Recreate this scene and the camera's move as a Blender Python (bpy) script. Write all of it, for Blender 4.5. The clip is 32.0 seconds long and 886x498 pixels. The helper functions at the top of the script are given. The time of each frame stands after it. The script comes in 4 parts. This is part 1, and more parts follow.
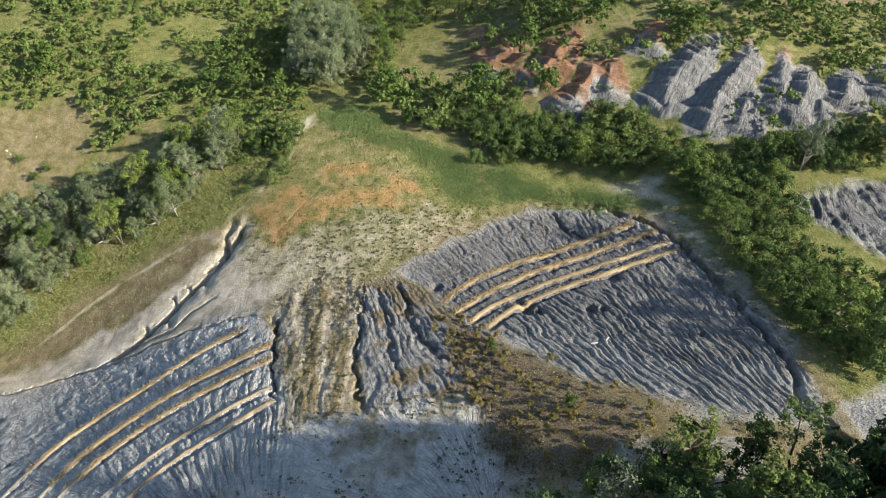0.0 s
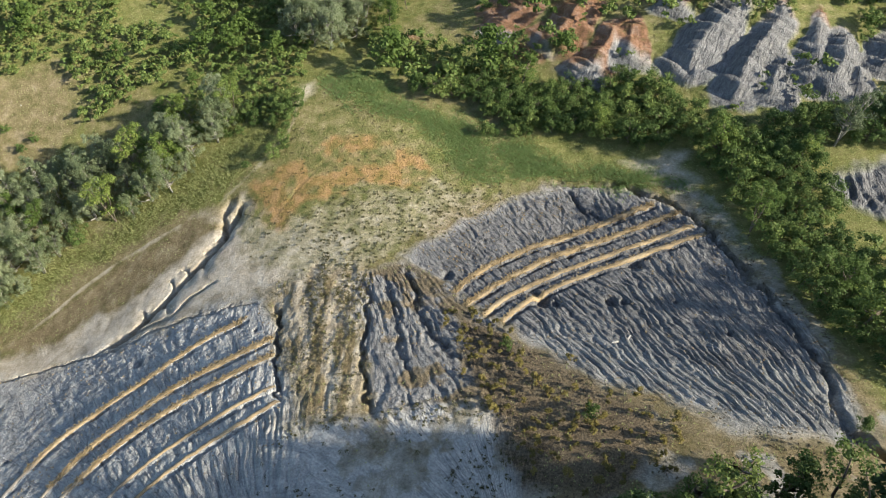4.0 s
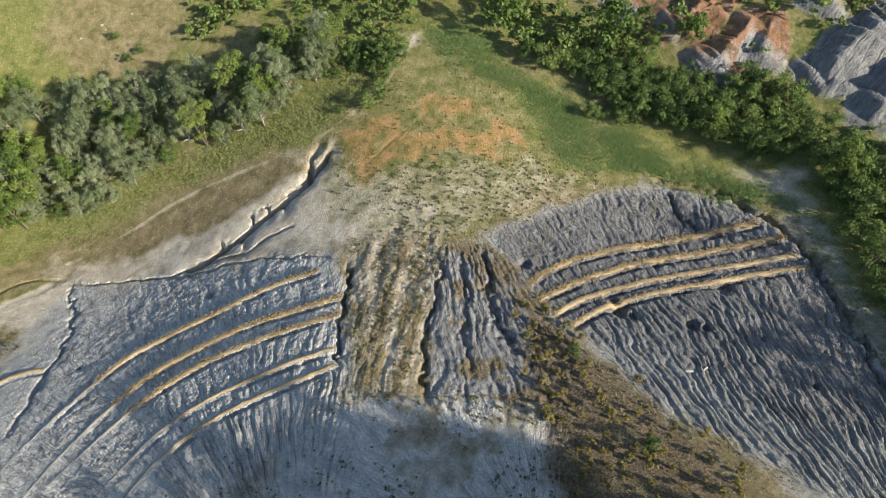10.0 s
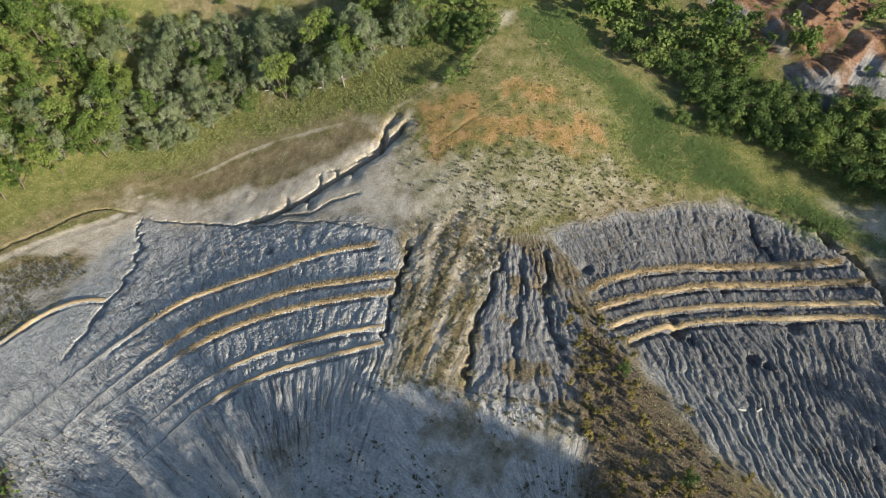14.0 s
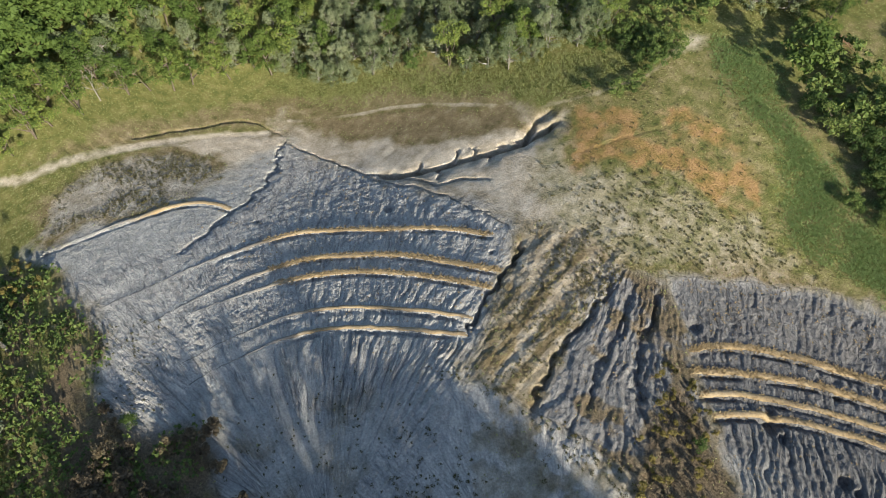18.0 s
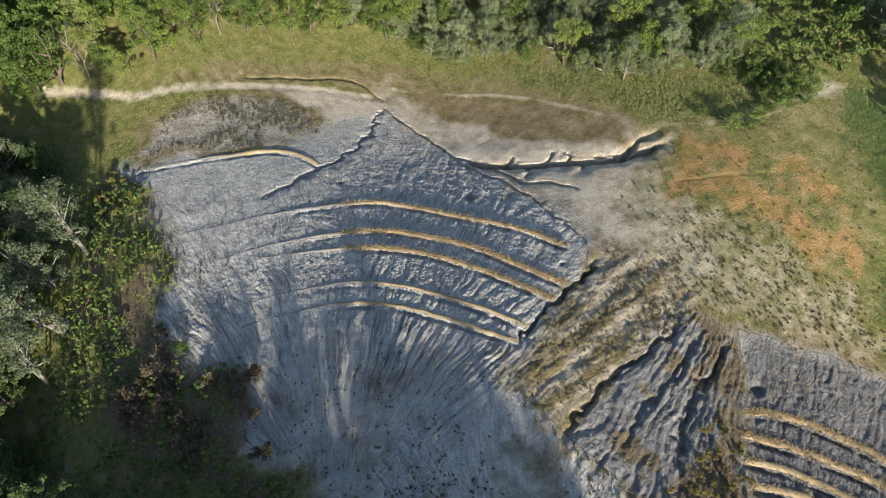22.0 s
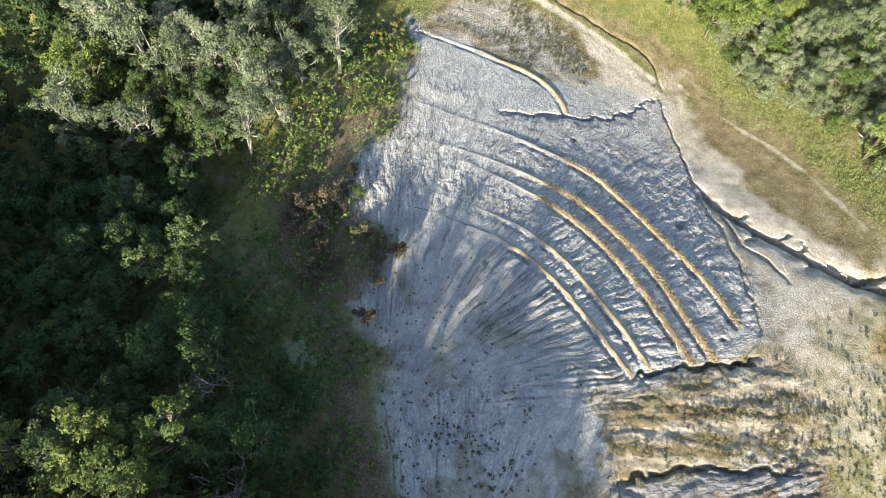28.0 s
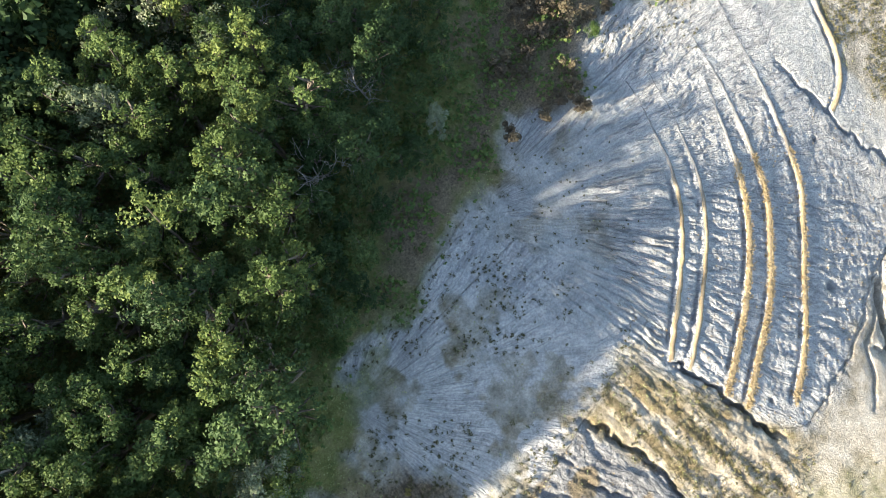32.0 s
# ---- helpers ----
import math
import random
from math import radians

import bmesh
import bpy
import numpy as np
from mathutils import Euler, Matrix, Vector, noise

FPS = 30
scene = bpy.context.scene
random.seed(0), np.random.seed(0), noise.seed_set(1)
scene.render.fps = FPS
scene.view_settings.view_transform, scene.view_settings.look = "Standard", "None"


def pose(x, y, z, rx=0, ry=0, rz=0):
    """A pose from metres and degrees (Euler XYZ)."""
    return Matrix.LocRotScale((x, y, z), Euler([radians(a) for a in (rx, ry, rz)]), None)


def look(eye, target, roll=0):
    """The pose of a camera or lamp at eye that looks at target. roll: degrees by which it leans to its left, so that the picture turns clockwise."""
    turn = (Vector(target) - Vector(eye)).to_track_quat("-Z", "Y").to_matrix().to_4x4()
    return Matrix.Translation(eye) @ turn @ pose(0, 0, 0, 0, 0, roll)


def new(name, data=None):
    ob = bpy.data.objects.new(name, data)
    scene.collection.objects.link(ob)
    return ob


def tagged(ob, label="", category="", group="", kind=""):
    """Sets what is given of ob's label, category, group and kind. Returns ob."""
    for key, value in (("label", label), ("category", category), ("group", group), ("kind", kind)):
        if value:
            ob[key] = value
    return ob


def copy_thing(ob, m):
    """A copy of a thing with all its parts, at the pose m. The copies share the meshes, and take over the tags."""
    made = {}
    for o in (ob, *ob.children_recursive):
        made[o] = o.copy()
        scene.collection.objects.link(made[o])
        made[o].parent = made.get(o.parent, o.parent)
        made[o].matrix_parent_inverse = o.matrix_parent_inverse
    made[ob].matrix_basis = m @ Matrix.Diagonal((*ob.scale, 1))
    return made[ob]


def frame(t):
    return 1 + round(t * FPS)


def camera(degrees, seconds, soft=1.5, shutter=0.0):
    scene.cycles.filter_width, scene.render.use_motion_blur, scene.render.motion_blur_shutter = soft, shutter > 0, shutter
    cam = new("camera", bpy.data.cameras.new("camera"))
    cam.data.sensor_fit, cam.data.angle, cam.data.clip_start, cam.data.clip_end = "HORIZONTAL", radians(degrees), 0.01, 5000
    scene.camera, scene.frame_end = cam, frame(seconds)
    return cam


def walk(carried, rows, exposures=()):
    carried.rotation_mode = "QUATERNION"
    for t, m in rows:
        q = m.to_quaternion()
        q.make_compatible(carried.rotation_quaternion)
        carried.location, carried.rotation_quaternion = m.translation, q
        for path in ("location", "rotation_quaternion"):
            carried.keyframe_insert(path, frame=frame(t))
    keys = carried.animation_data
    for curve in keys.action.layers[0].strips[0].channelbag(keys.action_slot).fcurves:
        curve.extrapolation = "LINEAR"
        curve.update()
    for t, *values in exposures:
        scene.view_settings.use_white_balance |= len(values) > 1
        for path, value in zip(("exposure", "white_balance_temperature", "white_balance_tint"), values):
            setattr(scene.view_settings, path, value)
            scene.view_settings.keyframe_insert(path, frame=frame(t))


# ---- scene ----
# ---- camera ----
LENS = 65.3
cam = camera(LENS, 32.0, 0.75)
PATH = [
    (0.0, pose(19.15, -41.57, 70.00, 43.54, 0.29, -0.31)),
    (0.5, pose(18.94, -40.16, 69.94, 43.50, 0.33, -0.35)),
    (1.0, pose(18.77, -38.86, 69.86, 43.51, 0.35, -0.35)),
    (1.5, pose(18.66, -37.72, 69.83, 43.41, 0.38, -0.37)),
    (2.0, pose(18.58, -36.76, 69.84, 42.92, 0.45, -0.37)),
    (2.5, pose(18.50, -35.96, 69.85, 42.11, 0.51, -0.39)),
    (3.0, pose(18.43, -35.25, 69.88, 40.96, 0.54, -0.39)),
    (3.5, pose(18.37, -34.59, 69.94, 39.76, 0.57, -0.40)),
    (4.0, pose(18.28, -33.95, 70.05, 38.55, 0.59, -0.28)),
    (4.5, pose(18.18, -33.28, 70.19, 37.28, 0.58, -0.14)),
    (6.5, pose(17.17, -30.68, 71.08, 33.58, 0.15, 1.31)),
    (7.0, pose(17.13, -30.25, 71.14, 33.50, 0.09, 2.63)),
    (7.5, pose(17.11, -29.87, 71.18, 33.49, 0.04, 4.03)),
    (8.0, pose(17.09, -29.52, 71.18, 33.52, 0.01, 5.40)),
    (8.5, pose(17.09, -29.18, 71.17, 33.53, -0.02, 6.80)),
    (9.0, pose(17.06, -28.83, 71.16, 33.52, -0.05, 8.16)),
    (9.5, pose(17.00, -28.45, 71.16, 33.40, -0.06, 9.50)),
    (10.0, pose(16.94, -28.07, 71.21, 33.11, -0.07, 10.88)),
    (10.5, pose(16.88, -27.68, 71.23, 32.80, -0.07, 12.24)),
    (11.0, pose(16.80, -27.32, 71.22, 32.48, -0.09, 13.58)),
    (11.5, pose(16.68, -26.98, 71.22, 32.16, -0.13, 14.95)),
    (12.0, pose(16.56, -26.64, 71.25, 31.83, -0.17, 16.10)),
    (12.5, pose(16.44, -26.28, 71.30, 31.43, -0.18, 16.71)),
    (13.0, pose(16.26, -25.89, 71.37, 31.00, -0.20, 17.36)),
    (13.5, pose(15.99, -25.49, 71.47, 30.50, -0.27, 18.84)),
    (14.0, pose(15.74, -25.10, 71.60, 29.97, -0.33, 20.45)),
    (14.5, pose(15.53, -24.73, 71.71, 29.47, -0.37, 22.16)),
    (16.5, pose(15.34, -23.41, 71.78, 27.96, -0.25, 31.11)),
    (17.0, pose(15.20, -23.07, 71.81, 27.78, -0.24, 34.21)),
    (17.5, pose(15.03, -22.74, 71.82, 27.69, -0.24, 37.51)),
    (18.0, pose(14.88, -22.42, 71.84, 27.62, -0.22, 40.13)),
    (18.5, pose(14.76, -22.09, 71.80, 27.58, -0.16, 41.62)),
    (19.0, pose(14.61, -21.81, 71.75, 27.53, -0.15, 43.84)),
    (19.5, pose(14.47, -21.48, 71.72, 27.45, -0.10, 46.18)),
    (20.0, pose(14.39, -21.17, 71.74, 27.38, -0.03, 48.33)),
    (20.5, pose(14.37, -20.91, 71.70, 27.34, 0.07, 50.08)),
    (21.0, pose(14.35, -20.72, 71.61, 27.15, 0.11, 51.67)),
    (21.5, pose(14.33, -20.58, 71.57, 26.75, 0.10, 53.05)),
    (22.0, pose(14.30, -20.44, 71.57, 25.99, 0.09, 54.10)),
    (22.5, pose(14.27, -20.31, 71.56, 25.11, 0.07, 55.43)),
    (23.0, pose(14.25, -20.23, 71.56, 24.27, 0.05, 57.41)),
    (23.5, pose(14.23, -20.21, 71.57, 23.45, 0.02, 59.92)),
    (24.0, pose(14.23, -20.20, 71.58, 22.82, -0.04, 62.84)),
    (24.5, pose(14.22, -20.19, 71.59, 22.53, -0.12, 66.12)),
    (26.5, pose(14.23, -19.61, 71.77, 22.46, 0.16, 77.51)),
    (27.0, pose(14.36, -19.52, 71.69, 22.53, 0.16, 82.14)),
    (27.5, pose(14.48, -19.38, 71.56, 22.35, 0.19, 86.76)),
    (28.0, pose(14.62, -19.21, 71.52, 21.93, 0.15, 91.39)),
    (28.5, pose(14.72, -19.06, 71.55, 21.28, 0.10, 95.99)),
    (29.0, pose(14.75, -18.91, 71.56, 20.20, 0.06, 100.61)),
    (29.5, pose(14.76, -18.78, 71.53, 18.31, 0.05, 105.15)),
    (30.0, pose(14.73, -18.66, 71.48, 15.97, 0.07, 109.64)),
    (30.5, pose(14.74, -18.55, 71.45, 13.60, 0.02, 114.81)),
    (31.0, pose(14.72, -18.44, 71.49, 11.28, -0.01, 120.63)),
    (31.5, pose(14.65, -18.33, 71.58, 8.97, -0.00, 127.00)),
    (32.0, pose(14.57, -18.28, 71.60, 7.61, -0.05, 134.25)),
]
walk(cam, PATH, exposures=[(0, 0.98, 6300, 7), (8, 0.95, 6350, 7), (14, 0.77, 6400, 7), (20, 0.76, 6400, 8), (24, 0.85, 6400, 9), (26.5, 1.2, 6400, 9), (28, 1.6, 6450, 8), (32, 2.0, 6550, 8)])

# ---- world and sun ----
SUN_EL, SUN_AZ = radians(28.8), radians(108)
world = bpy.data.worlds.new("sky")
scene.world = world
world.use_nodes = True
wn = world.node_tree.nodes
sky = wn.new("ShaderNodeTexSky")
sky.sky_type = "NISHITA"
sky.sun_disc = False
sky.sun_elevation, sky.sun_rotation = SUN_EL, SUN_AZ
world.node_tree.links.new(sky.outputs[0], wn["Background"].inputs[0])
wn["Background"].inputs[1].default_value = 0.097
sun_data = bpy.data.lights.new("sun", "SUN")
sun_data.energy, sun_data.angle, sun_data.color = 5.0, radians(1.2), (1.0, 0.9, 0.74)
sun = new("sun", sun_data)
sun.matrix_world = look((math.sin(SUN_AZ) * math.cos(SUN_EL) * 200, math.cos(SUN_AZ) * math.cos(SUN_EL) * 200, math.sin(SUN_EL) * 200), (0, 0, 0))


# ---- materials ----
def shader(name, rough=0.9):
    m = bpy.data.materials.new(name)
    m.use_nodes = True
    b = m.node_tree.nodes["Principled BSDF"]
    b.inputs["Roughness"].default_value = rough
    b.inputs["Specular IOR Level"].default_value = 0.15
    return m, m.node_tree.nodes, m.node_tree.links, b


def noise_node(n, l, scale, detail=4, rough=0.6, vector=None):
    t = n.new("ShaderNodeTexNoise")
    t.inputs["Scale"].default_value, t.inputs["Detail"].default_value, t.inputs["Roughness"].default_value = scale, detail, rough
    if vector:
        l.new(vector, t.inputs["Vector"])
    return t


def ramp(n, l, source, *stops):
    r = n.new("ShaderNodeValToRGB")
    while len(r.color_ramp.elements) < len(stops):
        r.color_ramp.elements.new(0.5)
    for e, (p, c) in zip(r.color_ramp.elements, stops):
        e.position, e.color = p, (*c, 1)
    l.new(source, r.inputs[0])
    return r


def mix(n, l, fac, a, b, how="MIX"):
    m = n.new("ShaderNodeMix")
    m.data_type, m.blend_type = "RGBA", how
    for socket, value in ((m.inputs["Factor"], fac), (m.inputs["A"], a), (m.inputs["B"], b)):
        if isinstance(value, (int, float)):
            socket.default_value = value
        elif isinstance(value, tuple):
            socket.default_value = (*value, 1)
        else:
            l.new(value, socket)
    return m.outputs["Result"]


def bump(n, l, b, source, strength, distance):
    k = n.new("ShaderNodeBump")
    k.inputs["Strength"].default_value, k.inputs["Distance"].default_value = strength, distance
    l.new(source, k.inputs["Height"])
    l.new(k.outputs[0], b.inputs["Normal"])


def leaf_material(name, dark, mid, light, through_=0.2, rough=0.6):
    m, n, l, b = shader(name, rough)
    geo, info = n.new("ShaderNodeNewGeometry"), n.new("ShaderNodeObjectInfo")
    a = n.new("ShaderNodeMath")
    a.operation = "MULTIPLY_ADD"
    l.new(info.outputs["Random"], a.inputs[0])
    a.inputs[1].default_value = 0.55
    s = n.new("ShaderNodeMath")
    s.operation = "MULTIPLY"
    l.new(geo.outputs["Random Per Island"], s.inputs[0])
    s.inputs[1].default_value = 0.45
    l.new(s.outputs[0], a.inputs[2])
    r = ramp(n, l, a.outputs[0], (0.0, dark), (0.55, mid), (1.0, light))
    l.new(r.outputs[0], b.inputs["Base Color"])
    t = n.new("ShaderNodeBsdfTranslucent")
    l.new(r.outputs[0], t.inputs["Color"])
    x = n.new("ShaderNodeMixShader")
    x.inputs[0].default_value = through_
    l.new(b.outputs[0], x.inputs[1])
    l.new(t.outputs[0], x.inputs[2])
    l.new(x.outputs[0], n["Material Output"].inputs["Surface"])
    return m


def ground_material():
    m, n, l, b = shader("earth", 0.95)
    geo = n.new("ShaderNodeNewGeometry").outputs["Position"]

    def zone(name):
        a = n.new("ShaderNodeAttribute")
        a.attribute_name = name
        return a.outputs["Fac"]

    coarse = noise_node(n, l, 0.07, 5, 0.6, geo)
    middle = noise_node(n, l, 0.6, 6, 0.65, geo)
    fine = noise_node(n, l, 4.2, 8, 0.75, geo)

    def edge(z, sharp=0.25):
        # breaks the soft border of a zone up with noise
        s = n.new("ShaderNodeMath")
        s.operation = "MULTIPLY_ADD"
        l.new(middle.outputs[0], s.inputs[0])
        s.inputs[1].default_value = 0.7
        l.new(z, s.inputs[2])
        r = n.new("ShaderNodeMapRange")
        r.inputs["From Min"].default_value, r.inputs["From Max"].default_value = 0.85 - sharp, 0.85 + sharp
        l.new(s.outputs[0], r.inputs["Value"])
        return r.outputs[0]

    green = ramp(n, l, middle.outputs[0], (0.3, (0.1, 0.12, 0.034)), (0.5, (0.19, 0.195, 0.065)), (0.72, (0.29, 0.26, 0.11)))
    dry = ramp(n, l, middle.outputs[0], (0.3, (0.145, 0.11, 0.06)), (0.5, (0.25, 0.195, 0.11)), (0.7, (0.35, 0.29, 0.18)))
    c = mix(n, l, edge(zone("dry")), green.outputs[0], dry.outputs[0])
    orange = ramp(n, l, middle.outputs[0], (0.32, (0.17, 0.15, 0.05)), (0.47, (0.29, 0.2, 0.075)), (0.62, (0.4, 0.25, 0.115)))
    c = mix(n, l, edge(zone("orange")), c, orange.outputs[0])
    red = ramp(n, l, middle.outputs[0], (0.32, (0.14, 0.105, 0.05)), (0.48, (0.27, 0.145, 0.085)), (0.65, (0.36, 0.24, 0.17)))
    c = mix(n, l, edge(zone("red")), c, red.outputs[0])
    pale = ramp(n, l, middle.outputs[0], (0.3, (0.42, 0.355, 0.27)), (0.5, (0.58, 0.505, 0.4)), (0.75, (0.7, 0.64, 0.54)))
    c = mix(n, l, edge(zone("pale"), 0.4), c, pale.outputs[0])
    slate = ramp(n, l, middle.outputs[0], (0.28, (0.37, 0.365, 0.35)), (0.5, (0.52, 0.505, 0.48)), (0.75, (0.68, 0.65, 0.605)))
    stain = mix(n, l, 0.35, slate.outputs[0], ramp(n, l, coarse.outputs[0], (0.35, (0.38, 0.38, 0.368)), (0.55, (0.54, 0.518, 0.485)), (0.75, (0.66, 0.6, 0.52))).outputs[0])
    # a darker tone over the right, middle and east clay and the bare crests
    stain = mix(n, l, zone("dark_clay"), stain, mix(n, l, 1.0, stain, (0.41, 0.415, 0.435), "MULTIPLY"))
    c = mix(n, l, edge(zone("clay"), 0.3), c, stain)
    c = mix(n, l, zone("ash"), c, ramp(n, l, middle.outputs[0], (0.3, (0.33, 0.34, 0.325)), (0.5, (0.42, 0.42, 0.4)), (0.7, (0.55, 0.535, 0.5))).outputs[0])
    c = mix(n, l, edge(zone("moss"), 0.3), c, ramp(n, l, fine.outputs[0], (0.35, (0.1, 0.08, 0.055)), (0.65, (0.25, 0.19, 0.12))).outputs[0])
    # shade at the bottom of the cuts, mixed into the colour as near-black
    c = mix(n, l, zone("cut_shade"), c, (0.05, 0.05, 0.055))
    calm = n.new("ShaderNodeMath")
    calm.operation = "MULTIPLY_ADD"
    l.new(zone("ash"), calm.inputs[0])
    calm.inputs[1].default_value = -0.85
    l.new(zone("clay"), calm.inputs[2])
    calm.use_clamp = True
    furrowed = calm.outputs[0]
    fan = n.new("ShaderNodeCombineXYZ")
    l.new(zone("across"), fan.inputs[0])
    l.new(zone("down"), fan.inputs[1])
    streak = noise_node(n, l, 1.5, 4, 0.6, fan.outputs[0])
    def sum_of(a, b, k):
        m = n.new("ShaderNodeMath")
        m.operation = "MULTIPLY_ADD"
        l.new(a, m.inputs[0])
        m.inputs[1].default_value = k
        l.new(b, m.inputs[2])
        return m.outputs[0]

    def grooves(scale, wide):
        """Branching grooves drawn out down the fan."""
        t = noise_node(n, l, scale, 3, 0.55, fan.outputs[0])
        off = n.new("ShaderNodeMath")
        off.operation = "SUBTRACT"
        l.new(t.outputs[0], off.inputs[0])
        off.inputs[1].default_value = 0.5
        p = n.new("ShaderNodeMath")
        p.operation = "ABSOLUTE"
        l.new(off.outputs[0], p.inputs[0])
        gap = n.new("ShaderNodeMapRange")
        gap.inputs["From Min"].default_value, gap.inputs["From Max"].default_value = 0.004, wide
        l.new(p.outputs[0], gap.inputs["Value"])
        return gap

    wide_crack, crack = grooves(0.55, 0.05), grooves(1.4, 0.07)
    # both sets of grooves get their shade multiplied into the clay colour
    groove_shade = ramp(n, l, crack.outputs[0], (0.0, (0.66, 0.66, 0.68)), (0.6, (0.97, 0.97, 0.97)), (1.0, (1.05, 1.05, 1.05)))
    c = mix(n, l, furrowed, c, mix(n, l, 0.4, c, groove_shade.outputs[0], "MULTIPLY"))
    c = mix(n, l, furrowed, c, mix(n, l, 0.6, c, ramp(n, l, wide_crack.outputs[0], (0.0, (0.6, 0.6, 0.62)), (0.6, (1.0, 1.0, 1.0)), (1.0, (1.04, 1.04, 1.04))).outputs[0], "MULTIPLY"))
    streaky = ramp(n, l, streak.outputs[0], (0.36, (0.82, 0.82, 0.83)), (0.64, (1.18, 1.18, 1.16)))
    c = mix(n, l, furrowed, c, mix(n, l, 0.75, c, streaky.outputs[0], "MULTIPLY"))
    grain = ramp(n, l, fine.outputs[0], (0.34, (0.7, 0.7, 0.7)), (0.66, (1.28, 1.28, 1.28)))
    c = mix(n, l, 0.85, c, grain.outputs[0], "MULTIPLY")
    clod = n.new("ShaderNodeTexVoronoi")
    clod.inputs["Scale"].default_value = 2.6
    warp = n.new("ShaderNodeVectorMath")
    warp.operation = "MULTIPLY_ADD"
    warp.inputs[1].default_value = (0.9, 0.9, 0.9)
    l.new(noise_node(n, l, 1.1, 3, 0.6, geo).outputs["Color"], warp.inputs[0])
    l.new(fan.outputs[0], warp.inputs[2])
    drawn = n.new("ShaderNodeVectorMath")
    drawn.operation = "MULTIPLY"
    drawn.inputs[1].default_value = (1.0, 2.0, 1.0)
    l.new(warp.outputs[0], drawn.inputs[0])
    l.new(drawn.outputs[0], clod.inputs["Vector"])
    # relief shading in the colour: clod tops lightened, gaps between them darkened
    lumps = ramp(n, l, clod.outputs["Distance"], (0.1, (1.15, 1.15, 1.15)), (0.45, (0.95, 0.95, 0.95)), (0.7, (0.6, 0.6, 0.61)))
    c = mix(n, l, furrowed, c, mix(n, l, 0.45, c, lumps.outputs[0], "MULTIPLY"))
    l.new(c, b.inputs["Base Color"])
    lump = n.new("ShaderNodeMath")
    lump.operation = "MULTIPLY"
    l.new(clod.outputs["Distance"], lump.inputs[0])
    l.new(furrowed, lump.inputs[1])
    relief = n.new("ShaderNodeMath")
    relief.operation = "MULTIPLY_ADD"
    deep = n.new("ShaderNodeMath")
    deep.operation = "MULTIPLY"
    l.new(sum_of(wide_crack.outputs[0], crack.outputs[0], 1.8), deep.inputs[0])
    l.new(furrowed, deep.inputs[1])
    l.new(deep.outputs[0], relief.inputs[0])
    relief.inputs[1].default_value = 0.2
    both = n.new("ShaderNodeMath")
    both.operation = "MULTIPLY_ADD"
    l.new(streak.outputs[0], both.inputs[0])
    both.inputs[1].default_value = 0.25
    rough = n.new("ShaderNodeMath")
    rough.operation = "MULTIPLY_ADD"
    l.new(lump.outputs[0], rough.inputs[0])
    rough.inputs[1].default_value = -0.8
    l.new(fine.outputs[0], rough.inputs[2])
    l.new(rough.outputs[0], both.inputs[2])
    l.new(both.outputs[0], relief.inputs[2])
    bump(n, l, b, relief.outputs[0], 1.0, 0.3)
    return m


def wood_material(name, dark, light):
    m, n, l, b = shader(name, 0.85)
    t = noise_node(n, l, 6, 5, 0.7, n.new("ShaderNodeTexCoord").outputs["Object"])
    r = ramp(n, l, t.outputs[0], (0.35, dark), (0.7, light))
    l.new(r.outputs[0], b.inputs["Base Color"])
    bump(n, l, b, t.outputs[0], 0.5, 0.03)
    return m


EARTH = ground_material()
LEAF = leaf_material("green_leaf", (0.03, 0.053, 0.019), (0.062, 0.102, 0.035), (0.145, 0.19, 0.062), 0.27)
SILVER = leaf_material("silver_leaf", (0.105, 0.14, 0.068), (0.21, 0.25, 0.13), (0.39, 0.42, 0.26), 0.35)
FRESH = leaf_material("fresh_leaf", (0.05, 0.085, 0.02), (0.115, 0.17, 0.04), (0.27, 0.31, 0.075), 0.28)
# lit copy of the green leaf colour, which is kept dark for the shaded wood
SUNLITLEAF = leaf_material("sunlit_leaf", (0.04, 0.067, 0.02), (0.088, 0.13, 0.037), (0.21, 0.245, 0.066), 0.3)
SCRUB = leaf_material("scrub_leaf", (0.045, 0.076, 0.021), (0.098, 0.148, 0.04), (0.225, 0.265, 0.074))
BROOM = leaf_material("broom_leaf", (0.1, 0.09, 0.03), (0.185, 0.155, 0.05), (0.33, 0.265, 0.09))
RUST = leaf_material("rust_leaf", (0.075, 0.06, 0.042), (0.125, 0.1, 0.065), (0.2, 0.165, 0.095))
POPLAR = leaf_material("poplar_leaf", (0.075, 0.1, 0.052), (0.15, 0.18, 0.1), (0.3, 0.325, 0.215), 0.25)
REED = leaf_material("reed_leaf", (0.16, 0.23, 0.085), (0.26, 0.35, 0.13), (0.4, 0.45, 0.2), 0.45)
GRASS = leaf_material("grass_blade", (0.22, 0.25, 0.085), (0.35, 0.375, 0.145), (0.5, 0.49, 0.26), 0.45)
GOLD = leaf_material("golden_straw", (0.24, 0.18, 0.1), (0.38, 0.295, 0.165), (0.52, 0.43, 0.27))
OLIVE = leaf_material("olive_leaf", (0.06, 0.058, 0.026), (0.115, 0.105, 0.046), (0.21, 0.18, 0.088))
STRAW = leaf_material("straw_blade", (0.2, 0.16, 0.095), (0.31, 0.25, 0.15), (0.44, 0.37, 0.24))
PALEBARK = wood_material("pale_bark", (0.2, 0.185, 0.155), (0.38, 0.355, 0.31))
BARK = wood_material("bark", (0.09, 0.07, 0.05), (0.24, 0.2, 0.16))
GREYWOOD = wood_material("dead_wood", (0.2, 0.18, 0.16), (0.42, 0.39, 0.35))


